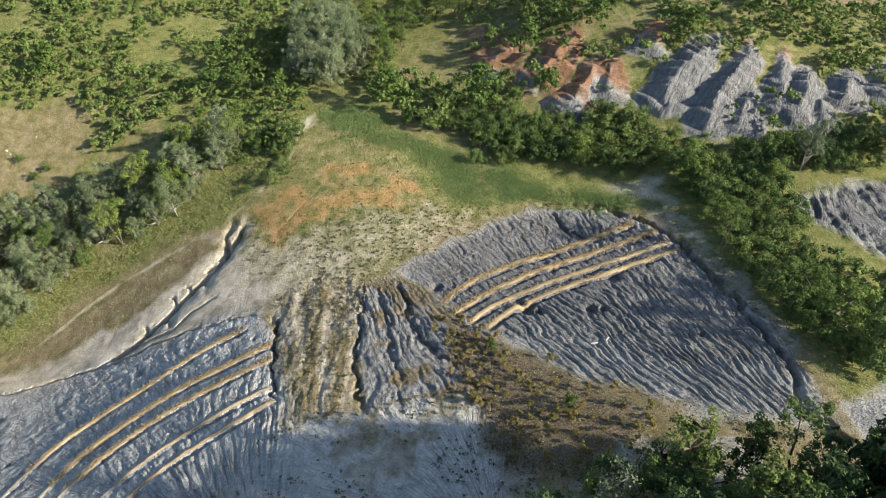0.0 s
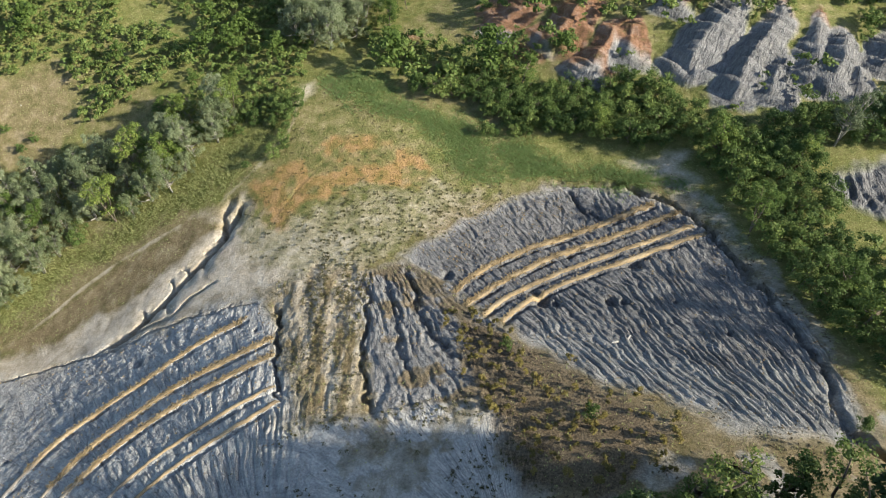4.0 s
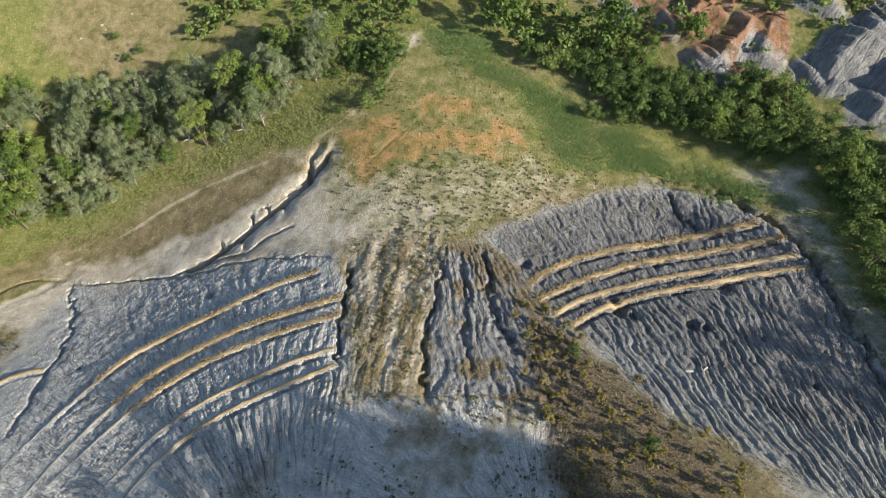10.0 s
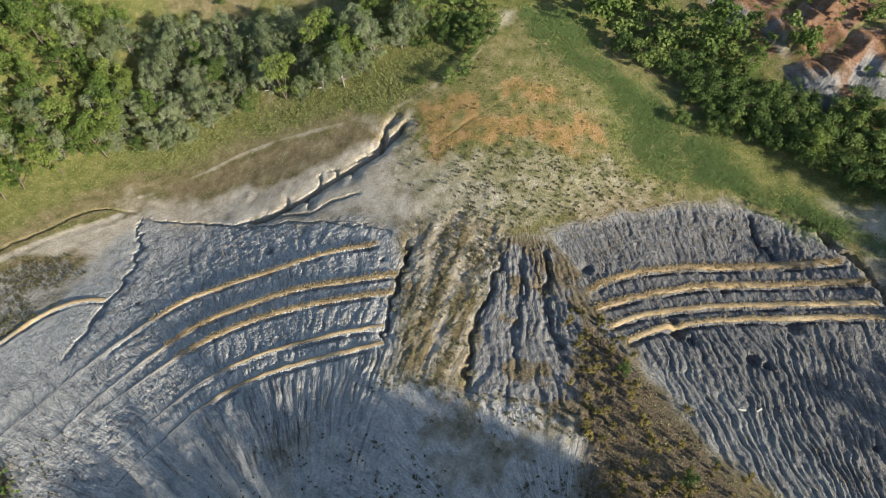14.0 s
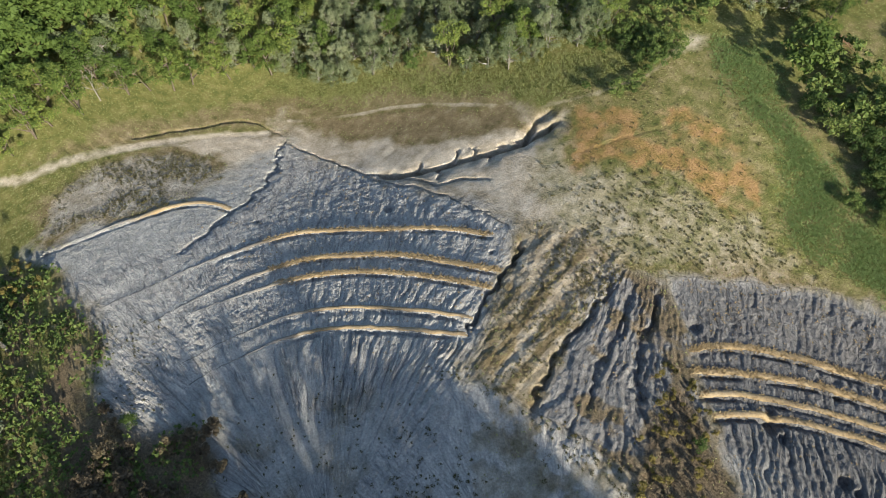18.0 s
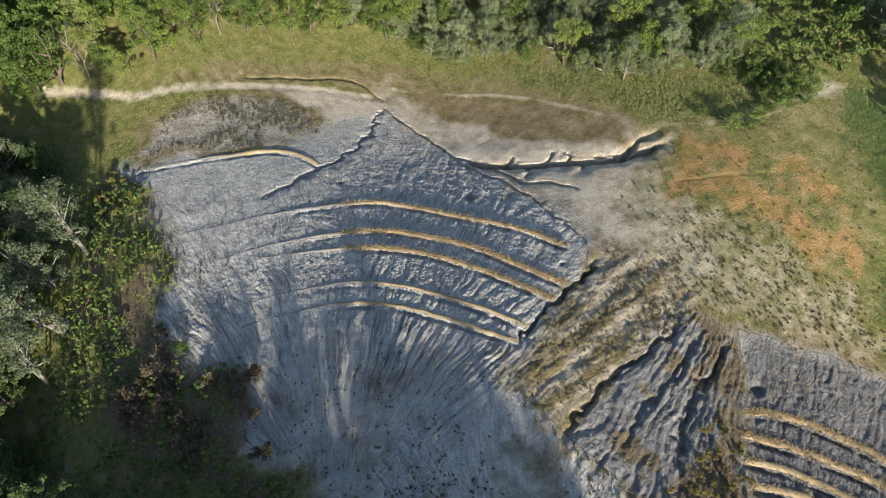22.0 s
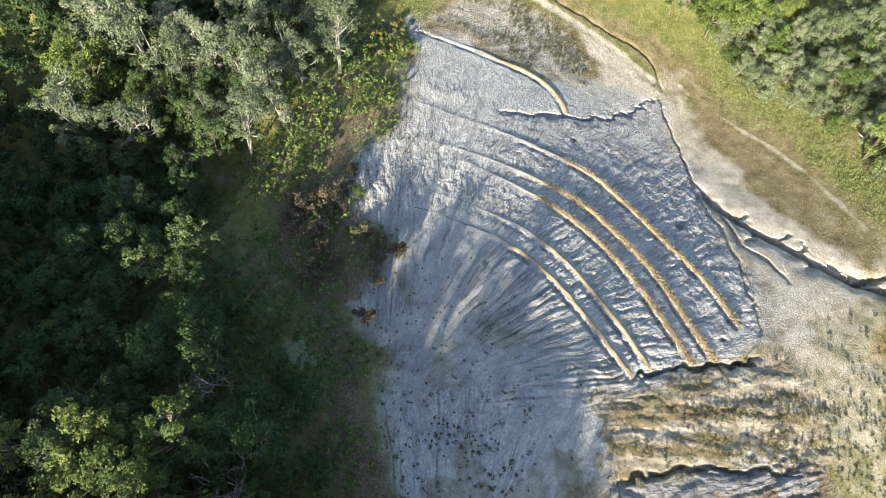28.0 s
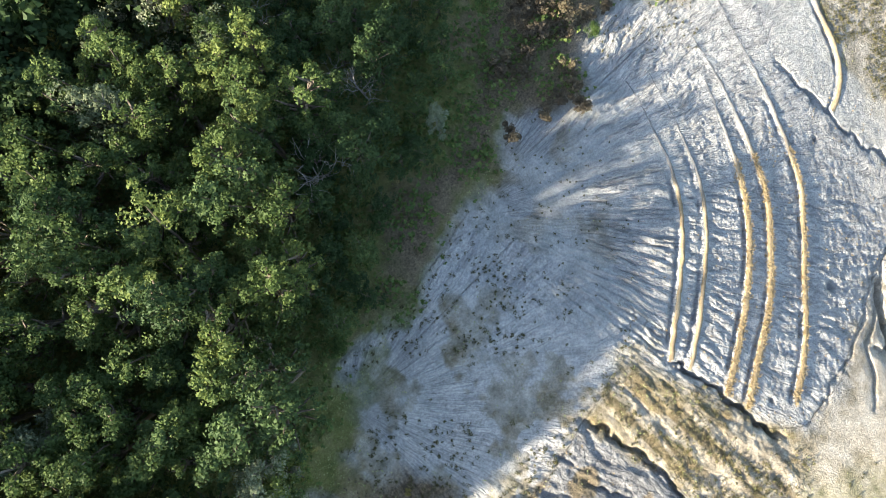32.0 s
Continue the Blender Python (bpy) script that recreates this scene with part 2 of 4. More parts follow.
# ---- making meshes ----
def build(name, verts, quads=None, tris=None, material=None, smooth=False, attrs=None):
    me = bpy.data.meshes.new(name)
    faces = [f for f in (quads, tris) if f is not None and len(f)]
    loops = np.concatenate([np.asarray(f, np.int32).ravel() for f in faces])
    sizes = np.concatenate([np.full(len(f), np.asarray(f).shape[1], np.int32) for f in faces])
    me.vertices.add(len(verts))
    me.vertices.foreach_set("co", np.asarray(verts, np.float32).ravel())
    me.loops.add(len(loops))
    me.loops.foreach_set("vertex_index", loops)
    me.polygons.add(len(sizes))
    me.polygons.foreach_set("loop_start", np.concatenate([[0], np.cumsum(sizes)[:-1]]).astype(np.int32))
    me.polygons.foreach_set("use_smooth", np.full(len(sizes), smooth))
    for key, values in (attrs or {}).items():
        me.attributes.new(key, "FLOAT", "POINT").data.foreach_set("value", np.asarray(values, np.float32))
    me.update(calc_edges=True)
    me.validate()
    if material:
        me.materials.append(material)
    return me


def part(name, mesh, parent, label=""):
    ob = new(name, mesh)
    ob.parent = parent
    return tagged(ob, label)


# ---- noise on arrays ----
def lattice(i, j, seed):
    h = (i.astype(np.int64) * 374761393 + j.astype(np.int64) * 668265263 + seed * 1442695041) & 0xFFFFFFFF
    h = ((h ^ (h >> 13)) * 1274126177) & 0xFFFFFFFF
    return ((h ^ (h >> 16)) & 0xFFFF) / 65535.0


def value_noise(x, y, seed=0):
    i, j = np.floor(x), np.floor(y)
    u, v = x - i, y - j
    u, v = u * u * (3 - 2 * u), v * v * (3 - 2 * v)
    a, b = lattice(i, j, seed), lattice(i + 1, j, seed)
    c, d = lattice(i, j + 1, seed), lattice(i + 1, j + 1, seed)
    return (a + (b - a) * u) * (1 - v) + (c + (d - c) * u) * v


def fbm(x, y, seed=0, octaves=4):
    total, size = 0.0, 0.5
    for k in range(octaves):
        total = total + size * value_noise(x * 2**k, y * 2**k, seed + k)
        size *= 0.5
    return total / (1 - 0.5**octaves)


def furrow(x, y, seed=0):
    """Rounded lumps parted by narrow grooves."""
    return np.abs(2 * value_noise(x, y, seed) - 1) ** 0.6


def smooth(a, b, x):
    t = np.clip((x - a) / (b - a), 0, 1)
    return t * t * (3 - 2 * t)


def spline(points, step=0.5):
    """A smooth line through the points, in even steps."""
    p = np.array(points, float)
    q = np.vstack([2 * p[0] - p[1], p, 2 * p[-1] - p[-2]])
    out = []
    for k in range(1, len(q) - 2):
        a, b, c, d = q[k - 1 : k + 3]
        t = np.linspace(0, 1, max(2, int(np.hypot(*(c - b)[:2]) / step) + 1))[:-1, None]
        out.append(0.5 * (2 * b + (c - a) * t + (2 * a - 5 * b + 4 * c - d) * t**2 + (3 * b - a - 3 * c + d) * t**3))
    return np.vstack(out + [p[-1:]])


def along(x, y, points, reach):
    """The distance from a line, and how far along it (0 to 1)."""
    p = np.array(points, float)
    best, where = np.full(x.shape, 1e3), np.zeros(x.shape)
    near = (x > p[:, 0].min() - reach) & (x < p[:, 0].max() + reach) & (y > p[:, 1].min() - reach) & (y < p[:, 1].max() + reach)
    if not near.any():
        return best, where
    xs, ys = x[near], y[near]
    b, w = np.full(xs.shape, 1e3), np.zeros(xs.shape)
    for k in range(len(p) - 1):
        dx, dy = p[k + 1] - p[k]
        t = np.clip(((xs - p[k, 0]) * dx + (ys - p[k, 1]) * dy) / (dx * dx + dy * dy + 1e-9), 0, 1)
        d = np.hypot(xs - p[k, 0] - t * dx, ys - p[k, 1] - t * dy)
        less = d < b
        b[less], w[less] = d[less], ((k + t) / (len(p) - 1))[less]
    best[near], where[near] = b, w
    return best, where


def inside(x, y, polygon, soft=1.0, warp=1.5):
    """1 inside a polygon, 0 outside, 0.5 on its wavering border."""
    x = x + warp * (fbm(x * 0.22, y * 0.22, 71, 3) - 0.5) * 2
    y = y + warp * (fbm(x * 0.22, y * 0.22, 83, 3) - 0.5) * 2
    p = np.array(polygon, float)
    out = np.zeros(x.shape)
    near = (x > p[:, 0].min() - 3 * soft) & (x < p[:, 0].max() + 3 * soft) & (y > p[:, 1].min() - 3 * soft) & (y < p[:, 1].max() + 3 * soft)
    if not near.any():
        return out
    xs, ys = x[near], y[near]
    within, far = np.zeros(xs.shape, bool), np.full(xs.shape, 1e3)
    for (ax, ay), (bx, by) in zip(p, np.roll(p, -1, 0)):
        cross = ((ay > ys) != (by > ys)) & (xs < (bx - ax) * (ys - ay) / (by - ay + 1e-12) + ax)
        within ^= cross
        t = np.clip(((xs - ax) * (bx - ax) + (ys - ay) * (by - ay)) / ((bx - ax) ** 2 + (by - ay) ** 2), 0, 1)
        far = np.minimum(far, np.hypot(xs - ax - t * (bx - ax), ys - ay - t * (by - ay)))
    out[near] = smooth(-soft, soft, np.where(within, far, -far))
    return out


# ---- plan: hills, zones, lines ----
HILLS = [(-70, -40, -16.0), (-45, -15, 1.1), (-45, 15, -10.1), (-25, -30, -1.8), (-15, -5, 0.0), (-20, 25, -7.4), (5, -15, 1.8),
         (10, 10, 1.7), (0, 45, 5.1), (25, -30, 1.8), (25, 25, -5.1), (35, 0, 0.9), (35, 50, -0.7), (55, -10, 7.2), (60, 20, -1.9),
         (75, 50, 6.0), (45, 75, 4.2), (-40, 60, -1.4), (5, 75, -4.2), (-70, 20, -13.2), (60, -45, 8.9), (5, -60, 1.1)]
CLAY_LEFT = [(-45, 11), (-36, 12), (-25, 13), (-12, 15), (-5.8, 14.2), (-1.6, 11), (-0.2, 4), (1.5, -1.5), (4, -8), (9, -19), (4, -24), (-7, -28),
             (-13, -26), (-17, -31), (-24, -31.6), (-32, -26), (-46, -23), (-52, -25), (-48, -17), (-42, -6)]
CLAY_MID = [(6.7, 15.3), (9.4, 17.6), (13.5, 18), (19, 13.5), (24.2, 7), (24.6, 1), (23.9, -2.5), (17, -4), (10.6, -4.5), (9.8, 0.3), (8.9, 9.5)]
CLAY_RIGHT = [(13, 19), (20, 24), (27, 29), (33.5, 31.6), (43, 29.5), (48.5, 24.3), (51, 19), (53, 12), (54.5, 4), (55, -3), (53, -10), (46, -8.3),
              (37, -4.6), (31.8, -1.4), (27.7, 4.8), (24.5, 7.5), (19, 12.5)]
CLAY_EAST = [(66.5, 27.9), (78, 30), (90, 26), (88, 14), (73.2, 17), (69.5, 20.6), (66.8, 24.7)]
CLAY_CORNER = [(56, -8), (64, -6), (70, -14), (60, -20), (55, -15)]
BADLANDS = [(50.5, 44.5), (56, 38.2), (66, 37.5), (73.8, 37.5), (80, 39.6), (92, 46), (97, 58), (88, 62), (76, 61), (66, 65), (57, 66), (53, 58)]
REDLANDS = [(10.4, 70), (20.8, 77), (31.3, 80), (48.5, 70), (57.9, 66), (52.8, 58.2), (46, 48.5), (37.7, 45.5), (32.1, 52), (26.1, 58), (18.6, 61), (11, 62)]
FIELD = [(24, 90), (40, 79), (49.8, 73), (60, 71), (72, 71), (100, 76), (140, 120), (120, 200), (0, 200), (10, 110)]
# crests of the eroded slope from top to foot: line, rise, half width, share that is red earth
SPURS = [
    ([(44.0, 68.8), (39.1, 61.6), (32.3, 55.0)], 2.2, 4.0, 1.0),
    ([(46.6, 60.7), (42.8, 54.7), (37.0, 48.0)], 2.4, 3.4, 0.85),
    ([(48.2, 60.0), (46.4, 55.3), (44.8, 49.0)], 2.0, 2.8, 0.75),
    ([(36.0, 72.0), (30.0, 66.0), (24.0, 61.0)], 1.4, 4.0, 1.0),
    ([(56.3, 66.9), (54.0, 61.5), (51.6, 57.0)], 1.6, 2.6, 0.7),
    ([(66.9, 62.2), (60.2, 56.2), (56.6, 52.4), (51.6, 45.4)], 3.0, 4.2, 0.25),
    ([(69.6, 60.7), (65.7, 52.4), (60.9, 45.8), (56.8, 39.2)], 3.2, 3.6, 0.25),
    ([(65.7, 52.4), (65.4, 46.4), (61.8, 38.9)], 2.4, 3.0, 0.05),
    ([(74.4, 58.7), (71.7, 51.1), (67.5, 40.1)], 2.0, 2.4, 0.45),
    ([(76.3, 55.2), (74.7, 47.9), (72.3, 44.1), (68.6, 39.6)], 3.0, 3.2, 0.15),
    ([(75.2, 48.5), (74.9, 43.5), (74.4, 38.6)], 2.4, 2.8, 0.05),
    ([(84.7, 54.5), (81.0, 48.0), (77.9, 42.0)], 2.8, 3.4, 0.1),
    ([(92.0, 58.0), (88.0, 51.0), (84.0, 44.0)], 2.6, 3.2, 0.1),
]
PALE = [(-49, 14), (-40, 17.5), (-30, 21.5), (-21, 27), (-12, 33.5), (-9.5, 29), (-7, 22), (0, 18.5), (-4, 14), (-12, 14.2), (-25, 11.5), (-36, 10), (-44, 8)]
BARE = [(-56, -1.5), (-52.5, 7), (-46, 12), (-41, 5), (-37.4, -3), (-40.5, -4.5), (-44, 1.5), (-49, 2.5)]
BROWN = [(-48, 16), (-40, 22), (-30, 28), (-19, 32), (-14.5, 30), (-24, 22.5), (-37, 17.5)]
MEADOW = [(-12, 30), (-10, 37), (-5, 46), (-2, 53), (2, 52), (12.8, 44), (18.4, 34), (31, 31.5), (17.5, 27), (13, 19), (7, 19.5), (0, 17.5), (-7, 22)]
ORANGE = [(-11, 33), (-7, 37), (2.4, 39.2), (7, 39), (17.5, 36), (15, 33), (6.8, 30.3), (1.5, 30.5), (-3, 27), (-7, 27)]
SPECKLE = [(-2, 24), (2.5, 29.5), (17, 32.5), (25, 30.5), (18, 23), (11, 19.5), (4, 18)]
TONGUE = [(-2.5, 16), (1.3, 20), (7, 20), (9, 16), (8.8, 9), (9.3, 2), (7.5, -5), (3.5, -5), (2, -0.5), (0.2, 5.8)]
REEDS = [(0, 53), (6.6, 54.5), (13.3, 47), (20.8, 44), (28, 40.3), (33, 36), (40, 33.6), (46, 31.9), (49, 28.4), (46, 28.4), (38.8, 31.2), (31, 33.4),
         (24.5, 33.2), (19.5, 34.6), (16.4, 40), (11.8, 45), (4.2, 48)]
HILLTOP = [(18, 12), (24, 7.5), (28, 4.5), (32, -1), (37, -5.2), (46, -8), (53, -10), (57, -16), (46, -20), (33, -18), (26, -14), (24, -8), (23.5, 0), (19, 6)]
SPOTTED = [(-0.6, -5.5), (7, -4.4), (10.6, -4), (23.9, -2.5), (25.5, -9), (27.5, -14), (22, -23), (10, -23.5), (4, -24.5), (1, -15)]
MOUND = [(-53, -24), (-58.5, -18.6), (-58.4, -10.5), (-55.6, -3.3), (-49.8, 1.2), (-44.1, -0.6), (-43.5, -8), (-48, -15)]
CLEARING = [(-66, 46), (-62, 60), (-50, 64), (-42, 61), (-38, 52), (-45, 44), (-55, 44)]
SHADEGRASS = [(-46, -24), (-32, -27), (-24, -32), (-17, -32), (-13, -27), (-6, -29), (5, -25), (10, -23), (22, -24), (12, -29), (0, -33), (-12, -43), (-22, -46), (-34, -38), (-55, -30)]
SITE = [(-60, -22), (-58, -4), (-50, 14), (-36, 24), (-16, 33), (-8, 40), (8, 44), (20, 33), (34, 33), (50, 27), (56, 10), (58, -10), (52, -16), (30, -16), (10, -24), (-20, -32), (-46, -26)]
TERRACES = [
    [(-50.5, -24.2), (-48.5, -20.3), (-45.6, -14.2), (-43.1, -8.0), (-40.3, -5.1), (-37.4, -4.0)],
    [(-35.5, -24.6), (-33.1, -18.9), (-31.6, -13.7), (-29.8, -8.9), (-26.9, -2.1), (-22.7, 2.1), (-17.2, 6.3), (-11.9, 9.9), (-6.4, 12.2)],
    [(-28.6, -22.7), (-27.0, -16.3), (-24.7, -10.2), (-21.7, -4.1), (-17.2, 0.3), (-11.9, 4.0), (-6.4, 6.3), (-2.0, 8.3)],
    [(-25.9, -18.3), (-22.5, -11.2), (-19.9, -6.7), (-15.8, -2.2), (-10.5, 1.4), (-5.4, 3.9), (-1.3, 5.7)],
    [(-21.1, -22.9), (-19.2, -17.0), (-16.6, -11.4), (-13.4, -7.4), (-8.7, -3.7), (-3.6, -0.6), (-0.3, 1.0)],
    [(-18.4, -24.1), (-17.0, -19.4), (-14.1, -12.7), (-10.9, -8.9), (-6.8, -5.7), (-3.0, -3.2), (0.5, -0.9)],
    [(19.1, 12.5), (22.4, 16.0), (28.3, 19.5), (35.0, 22.1), (40.1, 24.1), (45.1, 26.2)],
    [(20.5, 10.5), (25.1, 14.1), (31.6, 18.0), (38.2, 20.5), (43.4, 22.5), (47.7, 24.2)],
    [(22.1, 8.6), (25.7, 11.5), (31.4, 14.8), (37.9, 17.5), (44.4, 20.0), (48.9, 21.5)],
    [(24.2, 7.4), (27.6, 10.4), (33.2, 13.6), (39.6, 16.2), (44.7, 18.2), (49.8, 19.8)],
]
# line, depth, half width
CUTS = [
    ([(-45.2, 11.3), (-35.7, 12.2), (-28.5, 13.2), (-24.1, 15.3)], 0.3, 0.22),
    ([(-26, 14.2), (-24.1, 15.3), (-20.6, 18.7), (-17.3, 22.5), (-14.3, 25.4), (-12.5, 27.7), (-13.0, 29.6), (-12.9, 32.5)], 1.5, 0.42),
    ([(-12.5, 27.7), (-11.6, 29.6), (-10.6, 32.1)], 1.5, 0.4),
    ([(-35.7, 12.2), (-25.4, 13.0), (-18.9, 14.5), (-12.5, 14.8), (-5.8, 14.2)], 0.22, 0.2),
    ([(-28, 13.6), (-22, 15.3), (-18, 16.2), (-16, 18.5), (-13, 19.5)], 0.35, 0.22),
    ([(-2.6, 13.5), (-1.6, 10.6), (-1.6, 8.4), (-0.8, 4.1), (-0.3, 1.4), (0.7, -0.9)], 0.9, 0.24),
    ([(-45.4, 11.4), (-40.8, 5.6), (-37.4, -0.7), (-36.9, -4.3), (-35.9, -8.0), (-34.8, -13.1)], 0.45, 0.26),
    ([(7.1, 15.4), (8.9, 12.5), (8.9, 8.1), (9.2, 3.2), (9.7, -1.0), (10.8, -4.6)], 0.55, 0.32),
    ([(12.7, 17.5), (14.3, 14.1), (15.0, 9.3), (16.7, 5.6), (20.3, 1.4)], 0.6, 0.38),
    ([(10.2, 16.5), (11.5, 13), (12.2, 9), (13.2, 4), (14.5, 0)], 0.35, 0.3),
    ([(33.5, 31.6), (42.8, 29.5), (48.5, 24.3), (50.3, 19.9), (52.0, 14.3), (53.3, 5.7), (53.7, -2.9), (52.6, -9.7)], 1.0, 0.4),
    ([(34.9, 29.7), (36.5, 26.5), (38.6, 24.5)], 0.7, 0.3),
    ([(52.6, -9.7), (55, -12.5), (58, -16)], 1.2, 0.7),
    ([(2.2, 38), (-2, 33), (-5, 29)], 0.08, 0.25),
    ([(-66.3, -16.4), (-59.8, -3.3), (-56.7, 4.0), (-53.1, 10.7), (-46.6, 12.0)], 0.35, 0.22),
]
GULLY = spline(CUTS[1][0], 1.7)
for k in range(2, len(GULLY) - 1):
    way = GULLY[k + 1] - GULLY[k]
    way = np.array([-way[1], way[0]]) / np.hypot(*way) * (1 if k % 3 else -1)
    reach = 1.2 + 1.3 * math.sin(k * 2.7) ** 2
    CUTS.append(([tuple(GULLY[k]), tuple(GULLY[k] + way * reach * 0.6 + 0.3), tuple(GULLY[k] + way * reach)], 0.55, 0.3))
PITS = [(36.5, 9.4, 0.7, 1.0), (37.9, 9.2, 0.5, 0.7), (29.2, 10.2, 0.8, 1.0), (30.6, 9.8, 0.6, 0.8), (40.5, 15.3, 0.8, 0.8), (28.6, 11.5, 0.5, 0.7), (-20.5, 8.9, 0.5, 0.9),
        (33.5, 17.8, 0.4, 0.5), (-4.5, 9.9, 0.3, 0.4), (18.3, 15.5, 0.7, 0.6), (-32.5, -3.5, 0.35, 0.5), (43.4, 8.5, 0.4, 0.5), (47, 3, 0.4, 0.5)]
TRACK = [(-75, -30), (-68.4, -22.7), (-65.0, -19.5), (-63.2, -14.9), (-60.4, -9.3), (-57.1, -2.4), (-53.4, 4.7), (-48.8, 10.6)]
FOOTPATHS = [[(-48.4, 14.9), (-39.8, 21.9), (-34.0, 26.2), (-25.7, 29.6), (-18.4, 31.7)], [(-13.9, 33.5), (-9.0, 37.6), (-4.7, 43.3), (-4.0, 47.8), (-2.9, 51.2)]]


def beside(line, off):
    """The line moved sideways, off metres to its left."""
    p = spline(line, 1.0)
    t = np.gradient(p, axis=0)
    t /= np.linalg.norm(t, axis=1)[:, None]
    return p + np.stack([-t[:, 1], t[:, 0]], -1) * off


TRENCHES = [beside(line, -0.62) for line in TERRACES]


def base_height(x, y):
    z = np.full(x.shape, 4.2)
    for cx, cy, h in HILLS:
        z = z + h * np.exp(-((x - cx) ** 2 + (y - cy) ** 2) / (2 * 22.0**2))
    z = z - 9 * smooth(-36, -58, y) * np.exp(-(((x + 24) / 20) ** 2))
    return z + 3.0 * smooth(44, 72, y) * smooth(22, 45, x) * smooth(130, 100, y)


def clay_weight(x, y):
    w = inside(x, y, CLAY_LEFT, 3.2, 2.4)
    for polygon in (CLAY_MID, CLAY_RIGHT, CLAY_EAST, CLAY_CORNER):
        w = np.maximum(w, inside(x, y, polygon, 1.9, 1.8))
    brown = smooth(0.48, 0.64, fbm(x * 0.35, y * 0.35, 77, 4))
    w = w * (1 - 0.65 * inside(x, y, CLAY_MID, 1.0) * brown)
    w = w * (1 - 0.5 * smooth(20, 12, np.hypot(x - 5, y + 25)) * smooth(0.46, 0.6, fbm(x * 0.22, y * 0.22, 79, 3)))
    w = np.maximum(w, 0.9 * inside(x, y, SPOTTED, 2.0, 2.0) * (1 - 0.6 * brown))
    w = np.maximum(w, 0.5 * inside(x, y, HILLTOP, 2.0, 3.0) * smooth(0.45, 0.6, fbm(x * 0.25, y * 0.25, 75, 3)))
    w = np.maximum(w, 0.5 * inside(x, y, MOUND, 1.5))
    w = np.maximum(w, 0.36 * inside(x, y, [(49, 30), (53, 26), (55.5, 14), (57, 2), (54, 0), (52.5, 12), (50, 22), (45, 30)], 1.0, 1.5))
    return w


def rills(x, y):
    """Erosion rills that run down each clay fan, away from the head of the fan, and the clods between them."""
    total = np.zeros(x.shape)
    # head of the fan, its outline, the radius at which the spacing holds, spacing and depth of the rills
    for (cx, cy), polygon, reach, apart, deep in (((5, -25), CLAY_LEFT, 30, 0.85, 0.24), ((56, -35), CLAY_RIGHT, 48, 0.7, 0.27), ((4, 33), CLAY_MID, 26, 0.8, 0.26), ((5, -60), TONGUE, 65, 1.6, 0.3), ((24, -20), SPOTTED, 20, 1.6, 0.18), ((72, 45), CLAY_EAST, 25, 1.8, 0.6)):
        w = inside(x, y, polygon, 2.2 if polygon is CLAY_LEFT else 1.2, 0.5)
        on = w > 0
        if not on.any():
            continue
        xs, ys, w = x[on], y[on], w[on]
        r, a = np.hypot(xs - cx, ys - cy), np.arctan2(ys - cy, xs - cx)
        far = smooth(25, 31, r) if polygon is CLAY_LEFT else smooth(60, 66, r) if polygon is CLAY_RIGHT else np.zeros(xs.shape)
        w = w * (0.35 + 0.65 * smooth(8, 20, r))
        if polygon is CLAY_LEFT:
            w = w * (1 - 0.6 * smooth(-24, -36, xs)) * (1.5 - 0.5 * far)
        wander = 3.2 * (fbm(xs * 0.11, ys * 0.11, 5, 2) - 0.5) + 1.1 * (fbm(xs * 0.6, ys * 0.6, 7, 3) - 0.5)
        s = a * reach / apart + wander / apart
        # rounded ribs parted by sharp grooves; the deepest grooves lie farther apart
        rib = np.abs(np.sin(np.pi * s)) ** 0.85
        second = np.abs(np.sin(np.pi * (s * 0.43 + 1.3 * (fbm(xs * 0.2, ys * 0.2, 13, 3) - 0.5)))) ** 0.45
        keep = smooth(0.3, 0.62, fbm(s * 0.5, r * 0.11, 17, 3))
        tiny = furrow(s * 1.9 + 5, r * (0.5 + 0.9 * far), 21)
        step = furrow(s * 0.6 + 2, r * 0.75 + 0.8 * wander, 27)
        lump = fbm(xs * 1.7, ys * 1.7, 23, 3)
        clod = furrow(xs * 2.6 + 1.5 * lump, ys * 2.6 - 1.5 * lump, 29)
        broad = fbm(xs * 0.18, ys * 0.18, 11, 3)
        total[on] += w * deep * ((0.35 + 1.0 * broad) * ((0.9 - (0.15 if polygon is CLAY_RIGHT else 0.45) * far) * (0.3 + 0.7 * keep) * (rib - 0.6) + (1.0 - 0.3 * far) * (second - 0.75)) + (0.45 - 0.05 * far) * (tiny - 0.5) + 0.25 * far * (step - 0.5) + (0.28 if polygon is CLAY_LEFT else 0.45) * (lump - 0.5) + 0.3 * (clod - 0.5))
    return total


FANS = (((5, -25), CLAY_LEFT, 34), ((56, -35), CLAY_RIGHT, 52), ((4, 33), CLAY_MID, 26), ((5, -60), TONGUE, 65), ((24, -20), SPOTTED, 20), ((72, 45), CLAY_EAST, 25), ((98, 108), BADLANDS, 70), ((74, 104), REDLANDS, 50))


def fan_frame(x, y):
    """Metres across and down the fan that a place lies on, those down it drawn out."""
    across, down = x.copy(), y.copy()
    for (cx, cy), polygon, reach in FANS:
        on = inside(x, y, polygon, 0.6, 0.5) > 0.3
        across[on] = np.arctan2(y - cy, x - cx)[on] * reach + 1.2 * (fbm(x[on] * 0.25, y[on] * 0.25, 5, 3) - 0.5)
        down[on] = np.hypot(x - cx, y - cy)[on] * 0.2
    return {"across": across, "down": down}


